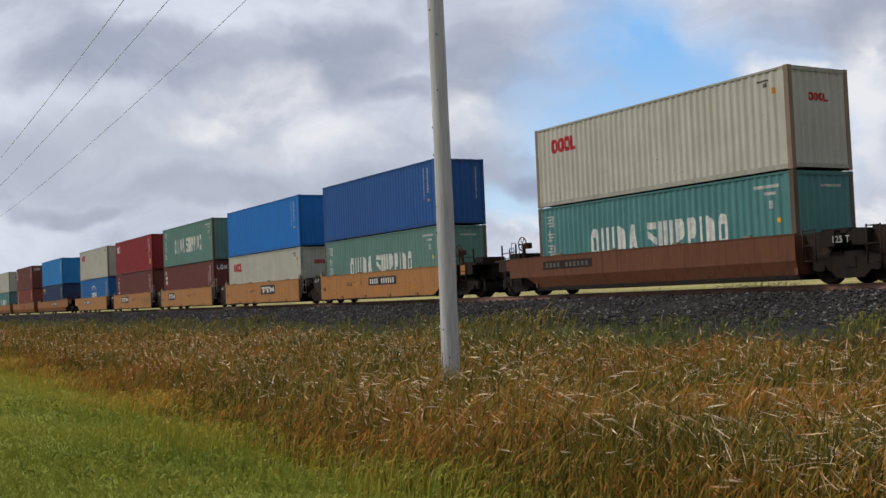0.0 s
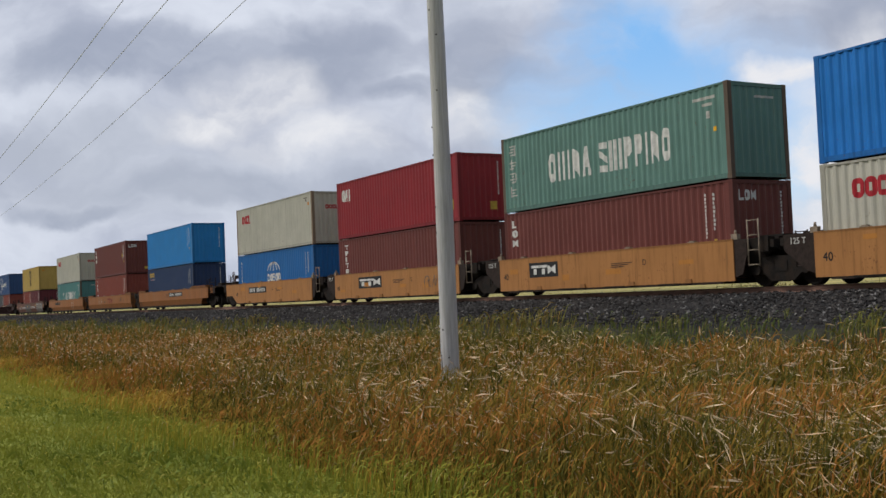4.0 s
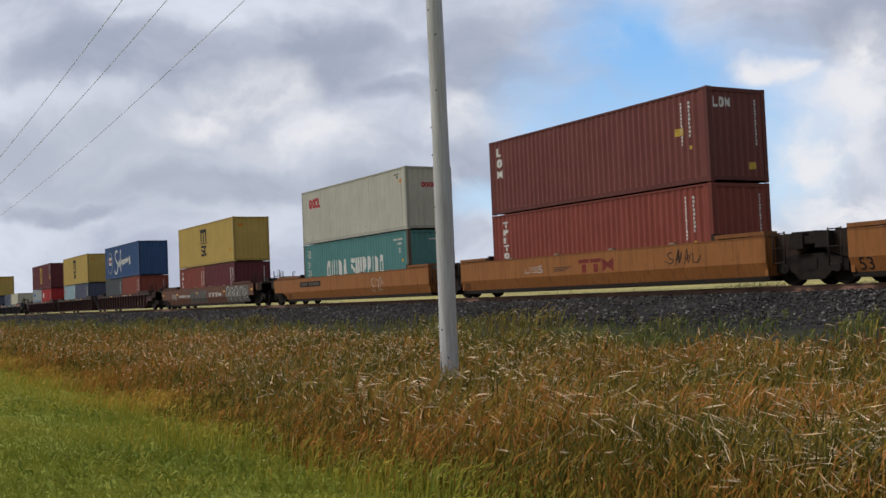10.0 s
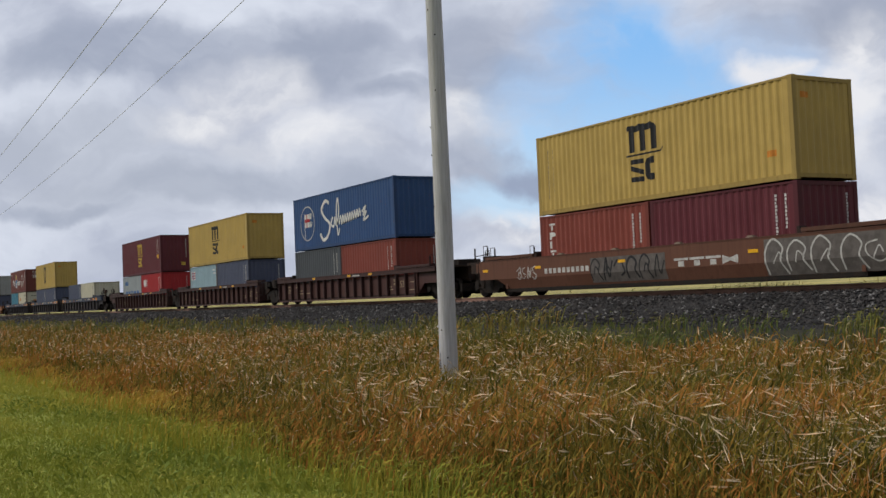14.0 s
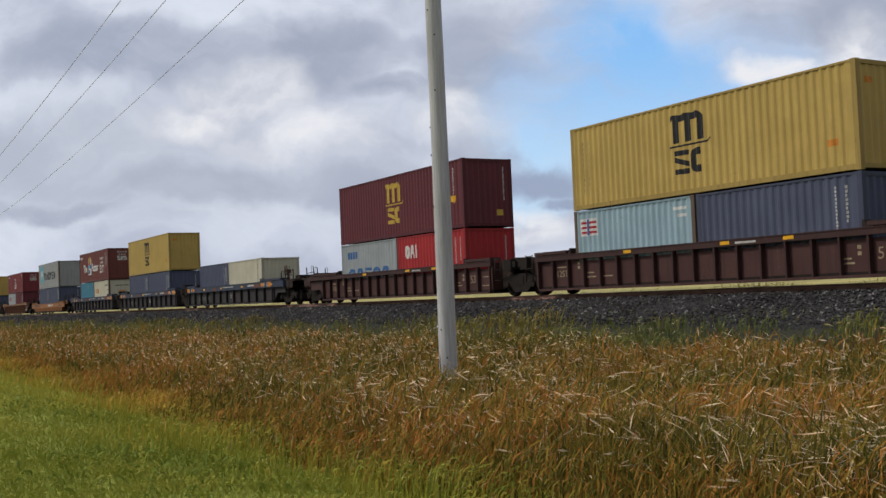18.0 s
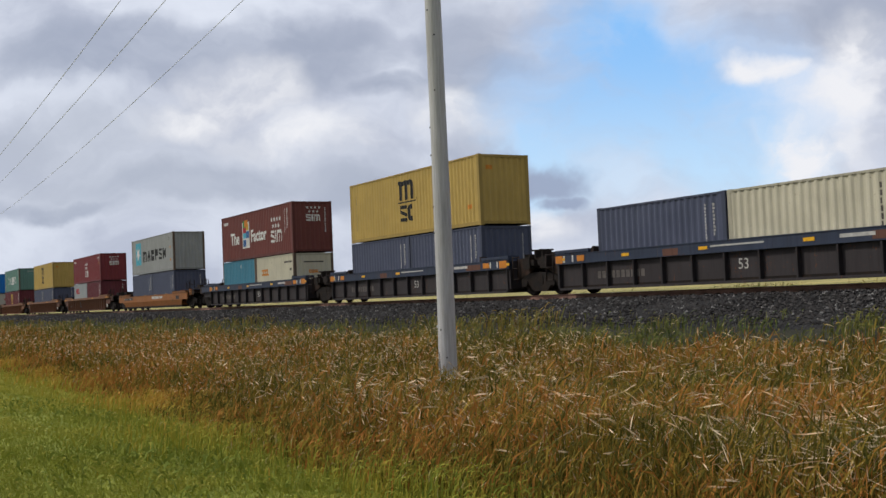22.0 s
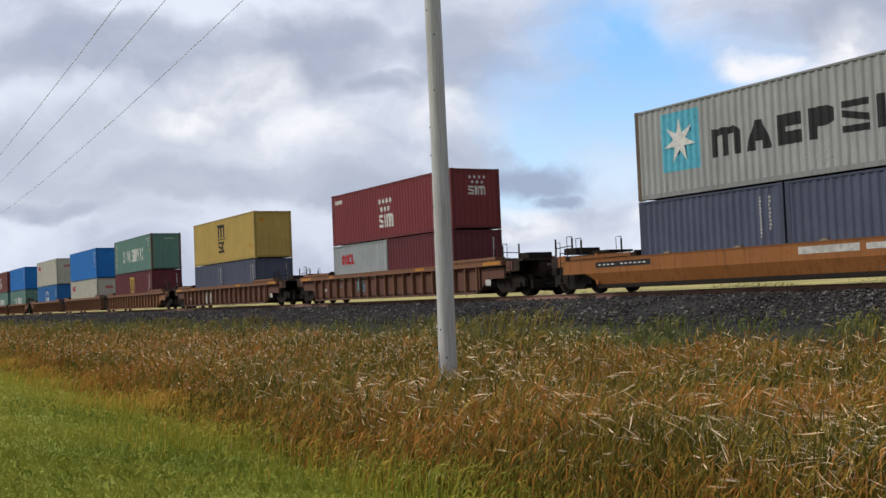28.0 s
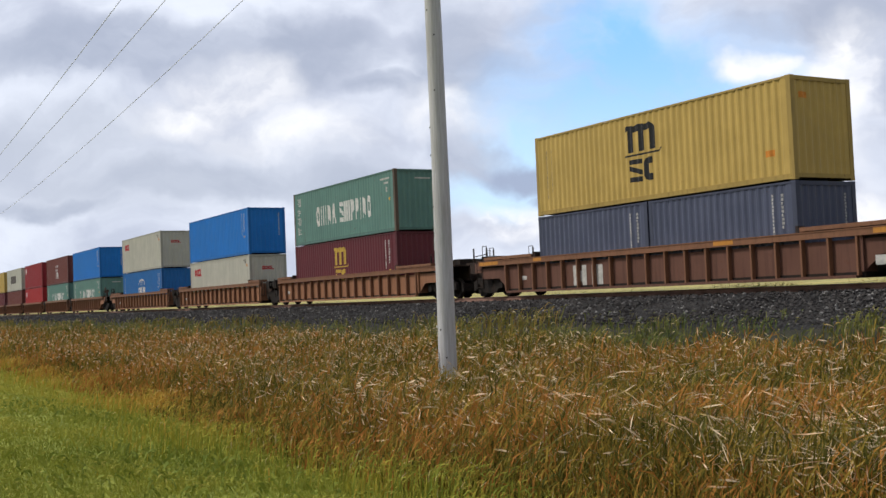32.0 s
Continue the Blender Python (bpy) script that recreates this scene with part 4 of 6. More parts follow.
def build_ground():
    xs = [-4200, -2500, -1500, -900, -500, -320] + list(np.linspace(-220, 30, 251)) + [60, 150, 400, 900, 2000, 4200]
    ys = [-4200, -2000, -800, -300, -100, -40, -20, -10, -5, -2] + list(np.linspace(0, 22, 67)) + [24, 28, 34, 45, 60, 90, 140, 220, 400, 800, 1500, 2600, 4200]
    verts = []
    for y in ys:
        h = ground_height(max(-3999, min(3999, y)))
        near = 1.0 if -3 < y < 21 else 0.0
        for x in xs:
            bump = near * (0.05 * noise.noise((x * 0.5, y * 0.5, 0)) + 0.03 * noise.noise((x * 1.9, y * 1.9, 3)))
            verts.append((x, y, h + bump * (1 if -220 <= x <= 30 else 0)))
    n = len(xs)
    faces = [(j * n + i, j * n + i + 1, (j + 1) * n + i + 1, (j + 1) * n + i) for j in range(len(ys) - 1) for i in range(n - 1)]
    me = bpy.data.meshes.new("ground")
    me.from_pydata(verts, [], faces)
    me.polygons.foreach_set("use_smooth", [True] * len(faces))
    m, nd = material("ground_soil_and_grass")
    where = nd.add("ShaderNodeNewGeometry").outputs["Position"]
    sep = nd.add("ShaderNodeSeparateXYZ")
    nd.wire(where, sep.inputs[0])
    big, fine = nd.noise(where, 0.35, 5, 0.6), nd.noise(where, 9.0, 5, 0.65)
    y = nd.math("ADD", sep.outputs["Y"], nd.math("MULTIPLY", nd.math("SUBTRACT", big, 0.5), 2.2))
    lawn = nd.mix(nd.span(big, 0.35, 0.65), (0.205, 0.240, 0.034, 1), (0.285, 0.300, 0.046, 1))
    lawn = nd.mix(nd.span(fine, 0.4, 0.75, 0, 0.6), lawn, (0.085, 0.125, 0.012, 1))
    soil = nd.mix(nd.span(fine, 0.35, 0.7), (0.036, 0.034, 0.014, 1), (0.065, 0.052, 0.022, 1))
    bank = nd.mix(nd.span(fine, 0.35, 0.7), (0.026, 0.027, 0.018, 1), (0.055, 0.052, 0.034, 1))
    field = nd.mix(nd.span(nd.noise(where, 0.02, 4), 0.4, 0.6), (0.52, 0.43, 0.14, 1), (0.40, 0.34, 0.12, 1))
    field = nd.mix(nd.span(nd.noise(nd.scaled(where, 1.0, 0.12, 1), 0.22, 4, 0.6), 0.44, 0.58, 0, 0.85), field, (0.20, 0.19, 0.065, 1))
    field = nd.mix(nd.span(nd.noise(nd.scaled(where, 1.0, 0.2, 1), 0.5, 3), 0.62, 0.72), field, (0.60, 0.52, 0.26, 1))
    c = nd.mix(nd.span(y, 5.4, 6.6), lawn, soil)
    c = nd.mix(nd.span(y, 15.0, 17.5), c, bank)
    c = nd.mix(nd.span(sep.outputs["Y"], 32, 40), c, field)
    nd.surface(c, 0.9, 0.0, fine, 0.6, 0.05, 0.2)
    me.materials.append(m)
    tagged(new("ground", me), "grassy ground with a wet ditch, a bank and a yellow crop field beyond", "ground", "", "structure")


def build_ballast():
    top, toe = RAIL - 0.20, 0.50
    prof = [(TRACK - 5.0, toe - 0.2), (TRACK - 4.2, toe + 0.05), (TRACK - 3.0, 0.98), (TRACK - 2.1, top), (TRACK + 2.1, top), (TRACK + 3.0, 0.98), (TRACK + 4.2, toe), (TRACK + 4.6, toe - 0.2)]
    xs = [-900, -500, -300] + list(np.linspace(-200, 20, 221)) + [60, 200, 500]
    verts, faces, n = [], [], len(prof)
    for x in xs:
        for y, z in prof:
            verts.append((x, y + 0.12 * noise.noise((x * 0.6, y, 5)), z + 0.05 * noise.noise((x * 0.9, y, 9))))
    for i in range(len(xs) - 1):
        for j in range(n - 1):
            faces.append((i * n + j, (i + 1) * n + j, (i + 1) * n + j + 1, i * n + j + 1))
    me = bpy.data.meshes.new("ballast_bed")
    me.from_pydata(verts, [], faces)
    m, nd = material("crushed_rock")
    where = nd.add("ShaderNodeNewGeometry").outputs["Position"]
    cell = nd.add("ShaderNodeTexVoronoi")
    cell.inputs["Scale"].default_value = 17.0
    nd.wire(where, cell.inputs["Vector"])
    tone = nd.add("ShaderNodeSeparateColor")
    nd.wire(cell.outputs["Color"], tone.inputs[0])
    c = nd.mix(tone.outputs[0], (0.020, 0.019, 0.019, 1), (0.060, 0.058, 0.057, 1))
    # each stone darkens towards its rim: shade of the gaps painted into the colour
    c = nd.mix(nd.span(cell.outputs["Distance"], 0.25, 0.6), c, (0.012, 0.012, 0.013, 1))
    c = nd.mix(nd.span(nd.noise(where, 0.5, 4), 0.45, 0.7, 0, 0.5), c, (0.042, 0.030, 0.022, 1))
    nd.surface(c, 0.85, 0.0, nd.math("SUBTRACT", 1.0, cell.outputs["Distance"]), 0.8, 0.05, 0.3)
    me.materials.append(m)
    tagged(new("ballast_bed", me), "dark grey crushed-rock bed under the track", "track bed", "", "structure")
    # loose stones of the shoulder
    rng = np.random.default_rng(4)
    base = np.array([(1, 0, 0), (-1, 0, 0), (0, 1, 0), (0, -1, 0), (0, 0, 1), (0, 0, -1)], float)
    tri = np.array([(0, 2, 4), (2, 1, 4), (1, 3, 4), (3, 0, 4), (2, 0, 5), (1, 2, 5), (3, 1, 5), (0, 3, 5)])
    count = 34000
    x = -11 - 170 * rng.random(count) ** 2.0
    u = rng.random(count)
    py = np.array([p[0] for p in prof[1:4]] + [TRACK - 0.9])
    pz = np.array([p[1] for p in prof[1:4]] + [top])
    yy = py[0] + u * (py[-1] - py[0])
    zz = np.interp(yy, py, pz)
    size = rng.uniform(0.026, 0.074, count) * (1 + 0.004 * (-x))
    size = np.where(yy > TRACK - 1.9, size * 0.55, size)      # the crown is lower and finer
    zz = np.where(yy > TRACK - 1.9, zz - 0.03, zz)
    shape = base[None] * rng.uniform(0.55, 1.2, (count, 6, 1)) + rng.uniform(-0.25, 0.25, (count, 6, 3))
    ang = rng.uniform(0, 6.28, count)
    ca, sa_ = np.cos(ang)[:, None], np.sin(ang)[:, None]
    sx, sy = shape[:, :, 0] * ca - shape[:, :, 1] * sa_, shape[:, :, 0] * sa_ + shape[:, :, 1] * ca
    v = np.stack([x[:, None] + sx * size[:, None], yy[:, None] + sy * size[:, None], zz[:, None] + 0.02 + shape[:, :, 2] * size[:, None] * 0.8], 2).reshape(-1, 3)
    faces = (tri[None] + 6 * np.arange(count)[:, None, None]).reshape(-1, 3)
    me = bpy.data.meshes.new("ballast_stones")
    me.from_pydata(v.tolist(), [], faces.tolist())
    m, nd = material("loose_rock")
    tone = nd.add("ShaderNodeNewGeometry").outputs["Random Per Island"]
    where = nd.add("ShaderNodeTexCoord").outputs["Object"]
    c = nd.mix(nd.span(tone, 0, 1, smooth=False), (0.011, 0.010, 0.011, 1), (0.074, 0.069, 0.068, 1))
    c = nd.mix(nd.span(tone, 0.88, 0.96), c, (0.20, 0.195, 0.19, 1))
    c = nd.mix(nd.span(nd.noise(where, 20), 0.4, 0.7, 0, 0.5), c, (0.034, 0.027, 0.022, 1))
    nd.surface(c, 0.85, 0.0, None, spec=0.3)
    me.materials.append(m)
    tagged(new("ballast_stones", me), "loose dark grey crushed stones on the shoulder", "stones", "", "stuff")


def build_track():
    track = thing("railway_track", pose(0, TRACK, RAIL), "two rusty brown steel rails on timber ties", "railway track", "", "structure")
    rail = [(-0.075, -0.171), (0.075, -0.171), (0.075, -0.158), (0.012, -0.13), (0.010, -0.045), (0.036, -0.03), (0.036, -0.006), (0.026, 0), (-0.026, 0), (-0.036, -0.006), (-0.036, -0.03), (-0.010, -0.045), (-0.012, -0.13), (-0.075, -0.158)]
    m, nd = material("rail_steel")
    where = nd.add("ShaderNodeTexCoord").outputs["Object"]
    sep = nd.add("ShaderNodeSeparateXYZ")
    nd.wire(where, sep.inputs[0])
    rust = nd.mix(nd.span(nd.noise(nd.scaled(where, 0.3, 1, 1), 6), 0.35, 0.7), (0.250, 0.140, 0.105, 1), (0.165, 0.092, 0.070, 1))
    shine = nd.span(sep.outputs["Z"], -0.006, -0.002)
    nd.surface(nd.mix(shine, rust, (0.45, 0.44, 0.43, 1)), nd.span(shine, 0, 1, 0.85, 0.3), shine, nd.noise(where, 30), 0.2, 0.005)
    for y in (-0.7535, 0.7535):
        part("rail", Build().prism([(y + a, z) for a, z in rail], -900, 500, "x").mesh("rail", m), track, "rusty steel rail with a worn bright top")
    tie_mat = plain("weathered_tie_timber", (0.060, 0.048, 0.038, 1), 0.9, 0, 0.45, 4)
    tie = Build().box(-0.115, 0.115, -1.3, 1.3, -0.36, -0.175).mesh("tie", tie_mat)
    plate = Build().box(-0.09, 0.09, -0.17, 0.17, -0.176, -0.160).box(-0.06, 0.06, -0.12, -0.08, -0.16, -0.13).box(-0.06, 0.06, 0.08, 0.12, -0.16, -0.13).mesh("tie_plate", IRON)
    rest = Build()
    for i in range(360):
        x = -8 - i * 0.54
        if i < 150:
            t = part("tie", tie, track, "", pose(x + random.uniform(-0.02, 0.02), random.uniform(-0.04, 0.04), 0, 0, 0, random.uniform(-1, 1)))
            if i < 110:
                part("tie_plate", plate, t, "", pose(0, -0.7535, 0))
        else:
            rest.box(x - 0.115, x + 0.115, -1.3, 1.3, -0.36, -0.175)
    tagged(part("far_ties", rest.mesh("far_ties", tie_mat), track), "far timber ties", "", "", "stuff")


def build_sky():
    """A cloud sheet far off, seen behind everything; it drifts slowly."""
    m, nd = material("cloudy_sky")
    where = nd.add("ShaderNodeTexCoord").outputs["Object"]
    sep = nd.add("ShaderNodeSeparateXYZ")
    nd.wire(where, sep.inputs[0])
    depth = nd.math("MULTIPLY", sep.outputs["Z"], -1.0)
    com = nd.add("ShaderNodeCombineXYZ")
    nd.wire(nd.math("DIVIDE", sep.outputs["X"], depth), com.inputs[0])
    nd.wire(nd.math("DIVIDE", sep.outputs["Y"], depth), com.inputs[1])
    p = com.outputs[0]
    # ragged edges: two scales of displacement
    warp = nd.add("ShaderNodeTexNoise")
    warp.inputs["Scale"].default_value, warp.inputs["Detail"].default_value, warp.inputs["Roughness"].default_value = 8.0, 5.0, 0.54
    nd.wire(p, warp.inputs["Vector"])
    shift = nd.vec("MULTIPLY", nd.vec("SUBTRACT", warp.outputs["Color"], (0.5, 0.5, 0.5)), (0.16, 0.10, 0.0))
    q = nd.vec("ADD", p, shift)

    def blob(x, y, rx, ry, soft=0.6):
        """A soft ragged oval round the direction x, y (thousandths)."""
        d = nd.vec("LENGTH", nd.vec("MULTIPLY", nd.vec("SUBTRACT", q, (x / 1000, y / 1000, 0)), (1000 / rx, 1000 / ry, 0)), (0, 0, 0))
        return nd.span(d, 1.0 - soft, 1.0 + soft * 0.4, 1.0, 0.0)

    def union(values):
        out = values[0]
        for v in values[1:]:
            out = nd.math("MAXIMUM", out, v)
        return out

    flat = nd.scaled(q, 1.0, 1.9, 1.0)
    body = nd.noise(flat, 6.0, 5, 0.50)
    wisp = nd.noise(nd.scaled(q, 1.0, 1.7, 1), 12.0, 6, 0.55)
    grey = nd.mix(nd.span(body, 0.36, 0.64), rgb(179, 186, 204), rgb(218, 224, 237))
    grey = nd.mix(nd.span(wisp, 0.40, 0.72, 0, 0.36), grey, rgb(181, 188, 205))
    dark = union([blob(*b) for b in DARK_CLOUD])
    grey = nd.mix(nd.math("MULTIPLY", dark, nd.span(wisp, 0.30, 0.70, 0.55, 0.9)), grey, rgb(156, 165, 185))
    grey = nd.mix(nd.math("MULTIPLY", union([blob(*b) for b in GREY_BANK]), nd.span(body, 0.3, 0.7, 0.85, 0.45)), grey, rgb(180, 187, 201))
    bright = union([blob(*b) for b in BRIGHT_CLOUD])
    grey = nd.mix(nd.math("MULTIPLY", bright, nd.span(wisp, 0.34, 0.62, 0.25, 0.95)), grey, rgb(236, 237, 241))
    blue = nd.mix(nd.span(sep.outputs["Y"], 100, 700), rgb(192, 221, 246), rgb(138, 190, 243))
    gap = union([blob(*b) for b in BLUE_GAP])
    gap = nd.math("MULTIPLY", gap, nd.span(wisp, 0.38, 0.75, 1.0, 0.6))
    sky = nd.mix(gap, grey, blue)
    puff = union([blob(*b) for b in PUFF])
    sky = nd.mix(nd.math("MULTIPLY", puff, nd.span(wisp, 0.36, 0.60, 0.25, 1.0)), sky, rgb(233, 234, 239))
    shade = union([blob(*b) for b in SMALL_DARK])
    sky = nd.mix(nd.math("MULTIPLY", shade, 0.95), sky, rgb(152, 164, 189))
    glow = nd.add("ShaderNodeEmission")
    nd.wire(sky, glow.inputs["Color"])
    glow.inputs["Strength"].default_value = 1.0
    out = nd.add("ShaderNodeOutputMaterial")
    nd.wire(glow.outputs[0], out.inputs["Surface"])
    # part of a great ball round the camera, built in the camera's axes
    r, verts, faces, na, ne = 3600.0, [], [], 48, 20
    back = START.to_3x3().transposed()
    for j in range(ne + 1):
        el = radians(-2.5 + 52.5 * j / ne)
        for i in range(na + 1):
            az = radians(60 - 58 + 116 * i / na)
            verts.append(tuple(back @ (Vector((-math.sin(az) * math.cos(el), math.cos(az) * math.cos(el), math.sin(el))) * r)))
    n = na + 1
    faces = [(j * n + i, j * n + i + 1, (j + 1) * n + i + 1, (j + 1) * n + i) for j in range(ne) for i in range(na)]
    me = bpy.data.meshes.new("sky_backdrop")
    me.from_pydata(verts, [], faces)
    me.polygons.foreach_set("use_smooth", [True] * len(faces))
    me.materials.append(m)
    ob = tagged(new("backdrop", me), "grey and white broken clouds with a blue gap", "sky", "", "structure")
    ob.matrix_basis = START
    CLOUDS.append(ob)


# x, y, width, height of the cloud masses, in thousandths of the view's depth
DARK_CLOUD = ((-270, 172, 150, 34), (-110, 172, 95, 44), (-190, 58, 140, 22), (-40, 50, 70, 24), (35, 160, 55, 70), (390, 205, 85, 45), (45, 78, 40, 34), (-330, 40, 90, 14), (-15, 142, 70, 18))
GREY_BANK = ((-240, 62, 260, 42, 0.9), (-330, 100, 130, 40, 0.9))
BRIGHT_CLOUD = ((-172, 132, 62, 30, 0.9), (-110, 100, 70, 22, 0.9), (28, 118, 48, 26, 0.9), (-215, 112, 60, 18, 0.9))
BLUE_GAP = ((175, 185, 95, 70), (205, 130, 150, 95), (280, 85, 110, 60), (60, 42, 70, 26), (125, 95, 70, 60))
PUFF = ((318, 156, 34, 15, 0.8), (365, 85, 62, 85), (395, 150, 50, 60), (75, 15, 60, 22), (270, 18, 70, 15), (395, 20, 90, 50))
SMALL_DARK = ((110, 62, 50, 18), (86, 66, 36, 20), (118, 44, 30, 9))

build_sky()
build_ground()
build_ballast()
build_track()

# ---- the train: leading end of each stack at the start, and what it carries ----
FLOOR = 0.30


def stack(lead, upper=None, lower=(), low_high=LOW, top_high=HIGH):
    """lower: boxes in the well, the rear one first; upper: one long box on top."""
    if len(lower) == 1:
        coat, label, marks, *post = lower[0]
        container(LONG, low_high, coat, label, pose(lead - LONG / 2, TRACK, RAIL + FLOOR), marks, *post)
    for i, (coat, label, marks, *post) in enumerate(lower if len(lower) == 2 else ()):
        x = lead - LONG + SHORT / 2 if i == 0 else lead - SHORT / 2
        container(SHORT, low_high, coat, label, pose(x, TRACK, RAIL + FLOOR), marks, *post)
    if upper:
        coat, label, marks, *post = upper
        container(LONG, top_high, coat, label, pose(lead - LONG / 2, TRACK, RAIL + FLOOR + low_high + 0.028), marks, *post)


def yellow_box():
    return (YELLOW, "ochre yellow corrugated steel container with a dark painted logo", m_two_letter(BLACKMARK) + [
        ("lettering", Marks(LONG).column(-LONG / 2 + 0.62, 0.6, HIGH - 0.5, 10, 0.05).column(-LONG / 2 + 0.92, 0.8, HIGH - 0.5, 8, 0.05), GREYMARK),
        ("caution_mark", Marks(LONG).rect(LONG / 2 - 1.05, LONG / 2 - 0.7, 0.72, 0.9), ORANGEMARK),
        ("end_mark", Marks(LONG, True).rect(-0.85, -0.55, HIGH - 0.62, HIGH - 0.45), ORANGEMARK)])


def short_plain(coat, colour):
    return (coat, colour + " corrugated twenty-foot container in the well", m_columns(SHORT, LOW, CHALK, 0.55)[:2])


RUSTED = paint("rusted_post_paint", (0.105, 0.075, 0.055, 1), 1.0, 0.8, 0.7, 0.4)
RUSTED_CREAM = paint("rust_eaten_cream_paint", (0.225, 0.165, 0.115, 1), 1.0, 0.9, 0.7, 0.4)
cream_box = lambda post=None: (CREAM, "weathered cream corrugated container with a red painted logo", m_red_name(), post)
teal_box = lambda post=None: (TEAL, "teal corrugated container with large white painted blocks", m_big_name(), post)
green_box = lambda post=None: (GREEN, "grey-green corrugated container with large white painted blocks", m_big_name(), post)

FIRST = -20.8
stack(-20.8, cream_box(RUSTED_CREAM), [teal_box(RUSTED)], HIGH)
stack(-40.50, (NAVY, "dark blue corrugated steel container on the upper tier", m_columns(LONG, HIGH, CHALK)), [green_box(RUSTED)], HIGH)
stack(-56.05, (BLUE, "mid blue corrugated steel container on the upper tier", m_columns(LONG, HIGH, CHALK)), [cream_box()], HIGH)
stack(-71.44, (GREEN, "worn grey-green container with white blocks and a patched end", m_big_name() + [("repair_patch", Marks(LONG, True).rect(-0.25, 0.55, 0.25, 0.75), GREEN)], RUSTED),
      [(BROWN, "red-brown corrugated container with small white logo shapes", m_upright_name(LONG, HIGH, 3, 0.5, 1.1) + m_end_name() + m_columns(LONG, HIGH))], HIGH)
stack(-87.02, (RED, "dark red corrugated container with a white logo shape", m_short_name(LONG, HIGH) + m_columns(LONG, HIGH) + [("placard", Marks(LONG).rect(LONG / 2 - 0.85, LONG / 2 - 0.5, 0.52, 0.95), GOLDMARK), ("end_placard", Marks(LONG, True).rect(0.35, 0.7, 0.5, 0.85), GOLDMARK)]),
      [(BROWN, "red-brown container with an upright row of white blocks", m_upright_name(LONG, HIGH) + m_columns(LONG, HIGH))], HIGH)
stack(-102.51, cream_box(RUSTED_CREAM), [(COSBLUE, "ocean blue corrugated container with a white globe logo", m_globe())], HIGH)
stack(-124.33, (SKYBLUE, "bright blue corrugated steel container on the upper tier", m_columns(LONG, HIGH)), [(INK, "ink blue corrugated container with a small gold logo", m_gold_label() + m_columns(LONG, HIGH, CHALK))], HIGH)
stack(-143.74, (BROWN, "red-brown corrugated container with white logo shapes", m_upright_name(LONG, HIGH, 3, 0.5, 1.3) + m_end_name() + m_columns(LONG, HIGH) + [("placard", Marks(LONG).rect(LONG / 2 - 1.5, LONG / 2 - 1.1, HIGH - 1.35, HIGH - 1.12), GOLDMARK), ("end_placard", Marks(LONG, True).rect(0.4, 0.75, 0.4, 0.62), GOLDMARK)]),
      [(OXIDE, "oxide red container with an upright row of white blocks", m_upright_name(LONG, HIGH) + m_columns(LONG, HIGH))], HIGH)
stack(-163.06, cream_box(), [teal_box(RUSTED)], HIGH)
stack(-186.74, yellow_box(), [(OXIDE, "oxide red twenty-foot container with upright white blocks", m_upright_name(SHORT, LOW, 4, 0.55, 1.3) + m_columns(SHORT, LOW, WHITE, 0.5)[:1]), (MAROON, "maroon corrugated twenty-foot container in the well", m_columns(SHORT, LOW, WHITE, 0.5))])
stack(-210.48, (SAFBLUE, "rust-streaked blue container with white brushed script shapes", m_script()), [short_plain(GREY, "mid grey"), short_plain(OXIDE, "oxide red")])
stack(-230.34, yellow_box(), [(PALEBLUE, "pale blue-grey twenty-foot container with a small striped logo", m_flag_box(SHORT, LOW) + [("lettering", Marks(SHORT).rect(SHORT / 2 - 1.0, SHORT / 2 - 0.4, LOW - 0.4, LOW - 0.3).rect(SHORT / 2 - 0.8, SHORT / 2 - 0.4, LOW - 0.62, LOW - 0.52), WHITE)], RUSTED), short_plain(SLATE, "slate grey")])
stack(-249.98, (MAROON, "maroon corrugated container with a gold painted logo", m_two_letter(GOLDMARK) + m_columns(LONG, HIGH, CHALK) + [("placard", Marks(LONG).rect(LONG / 2 - 1.1, LONG / 2 - 0.65, HIGH - 1.75, HIGH - 1.5), REFLECT), ("end_placard", Marks(LONG, True).rect(0.4, 0.75, 0.5, 0.75), GOLDMARK)]),
      [(PALE, "pale grey twenty-foot container with faded blue blocks", [("logo", Marks(SHORT).shapes(-SHORT / 2 + 0.8, SHORT / 2 - 0.9, 0.72, 1.36, ("ring", "ring", "bars", "ring", "ring"), 0.3), BLUEMARK), ("lettering", Marks(SHORT).blocks(-SHORT / 2 + 0.75, -SHORT / 2 + 1.9, LOW - 0.75, LOW - 0.4, 4, 0.2), BLUEMARK)]),
       (BRIGHTRED, "bright red twenty-foot container with a white logo shape", m_short_name(SHORT, LOW, 0.75, 1.05) + m_columns(SHORT, LOW, CHALK, 0.5))])
stack(-273.65, None, [short_plain(SLATE, "slate grey"), (IVORY, "ivory corrugated twenty-foot container in the well", [("lettering", Marks(SHORT).column(SHORT / 2 - 0.8, 0.9, LOW - 0.3, 7, 0.05), GREYMARK), ("end_lettering", Marks(SHORT, True).column(0.55, 0.8, LOW - 0.5, 8, 0.05), GREYMARK)])])
stack(-293.31, yellow_box(), [short_plain(SLATE, "slate grey"), short_plain(SLATE, "slate grey")])
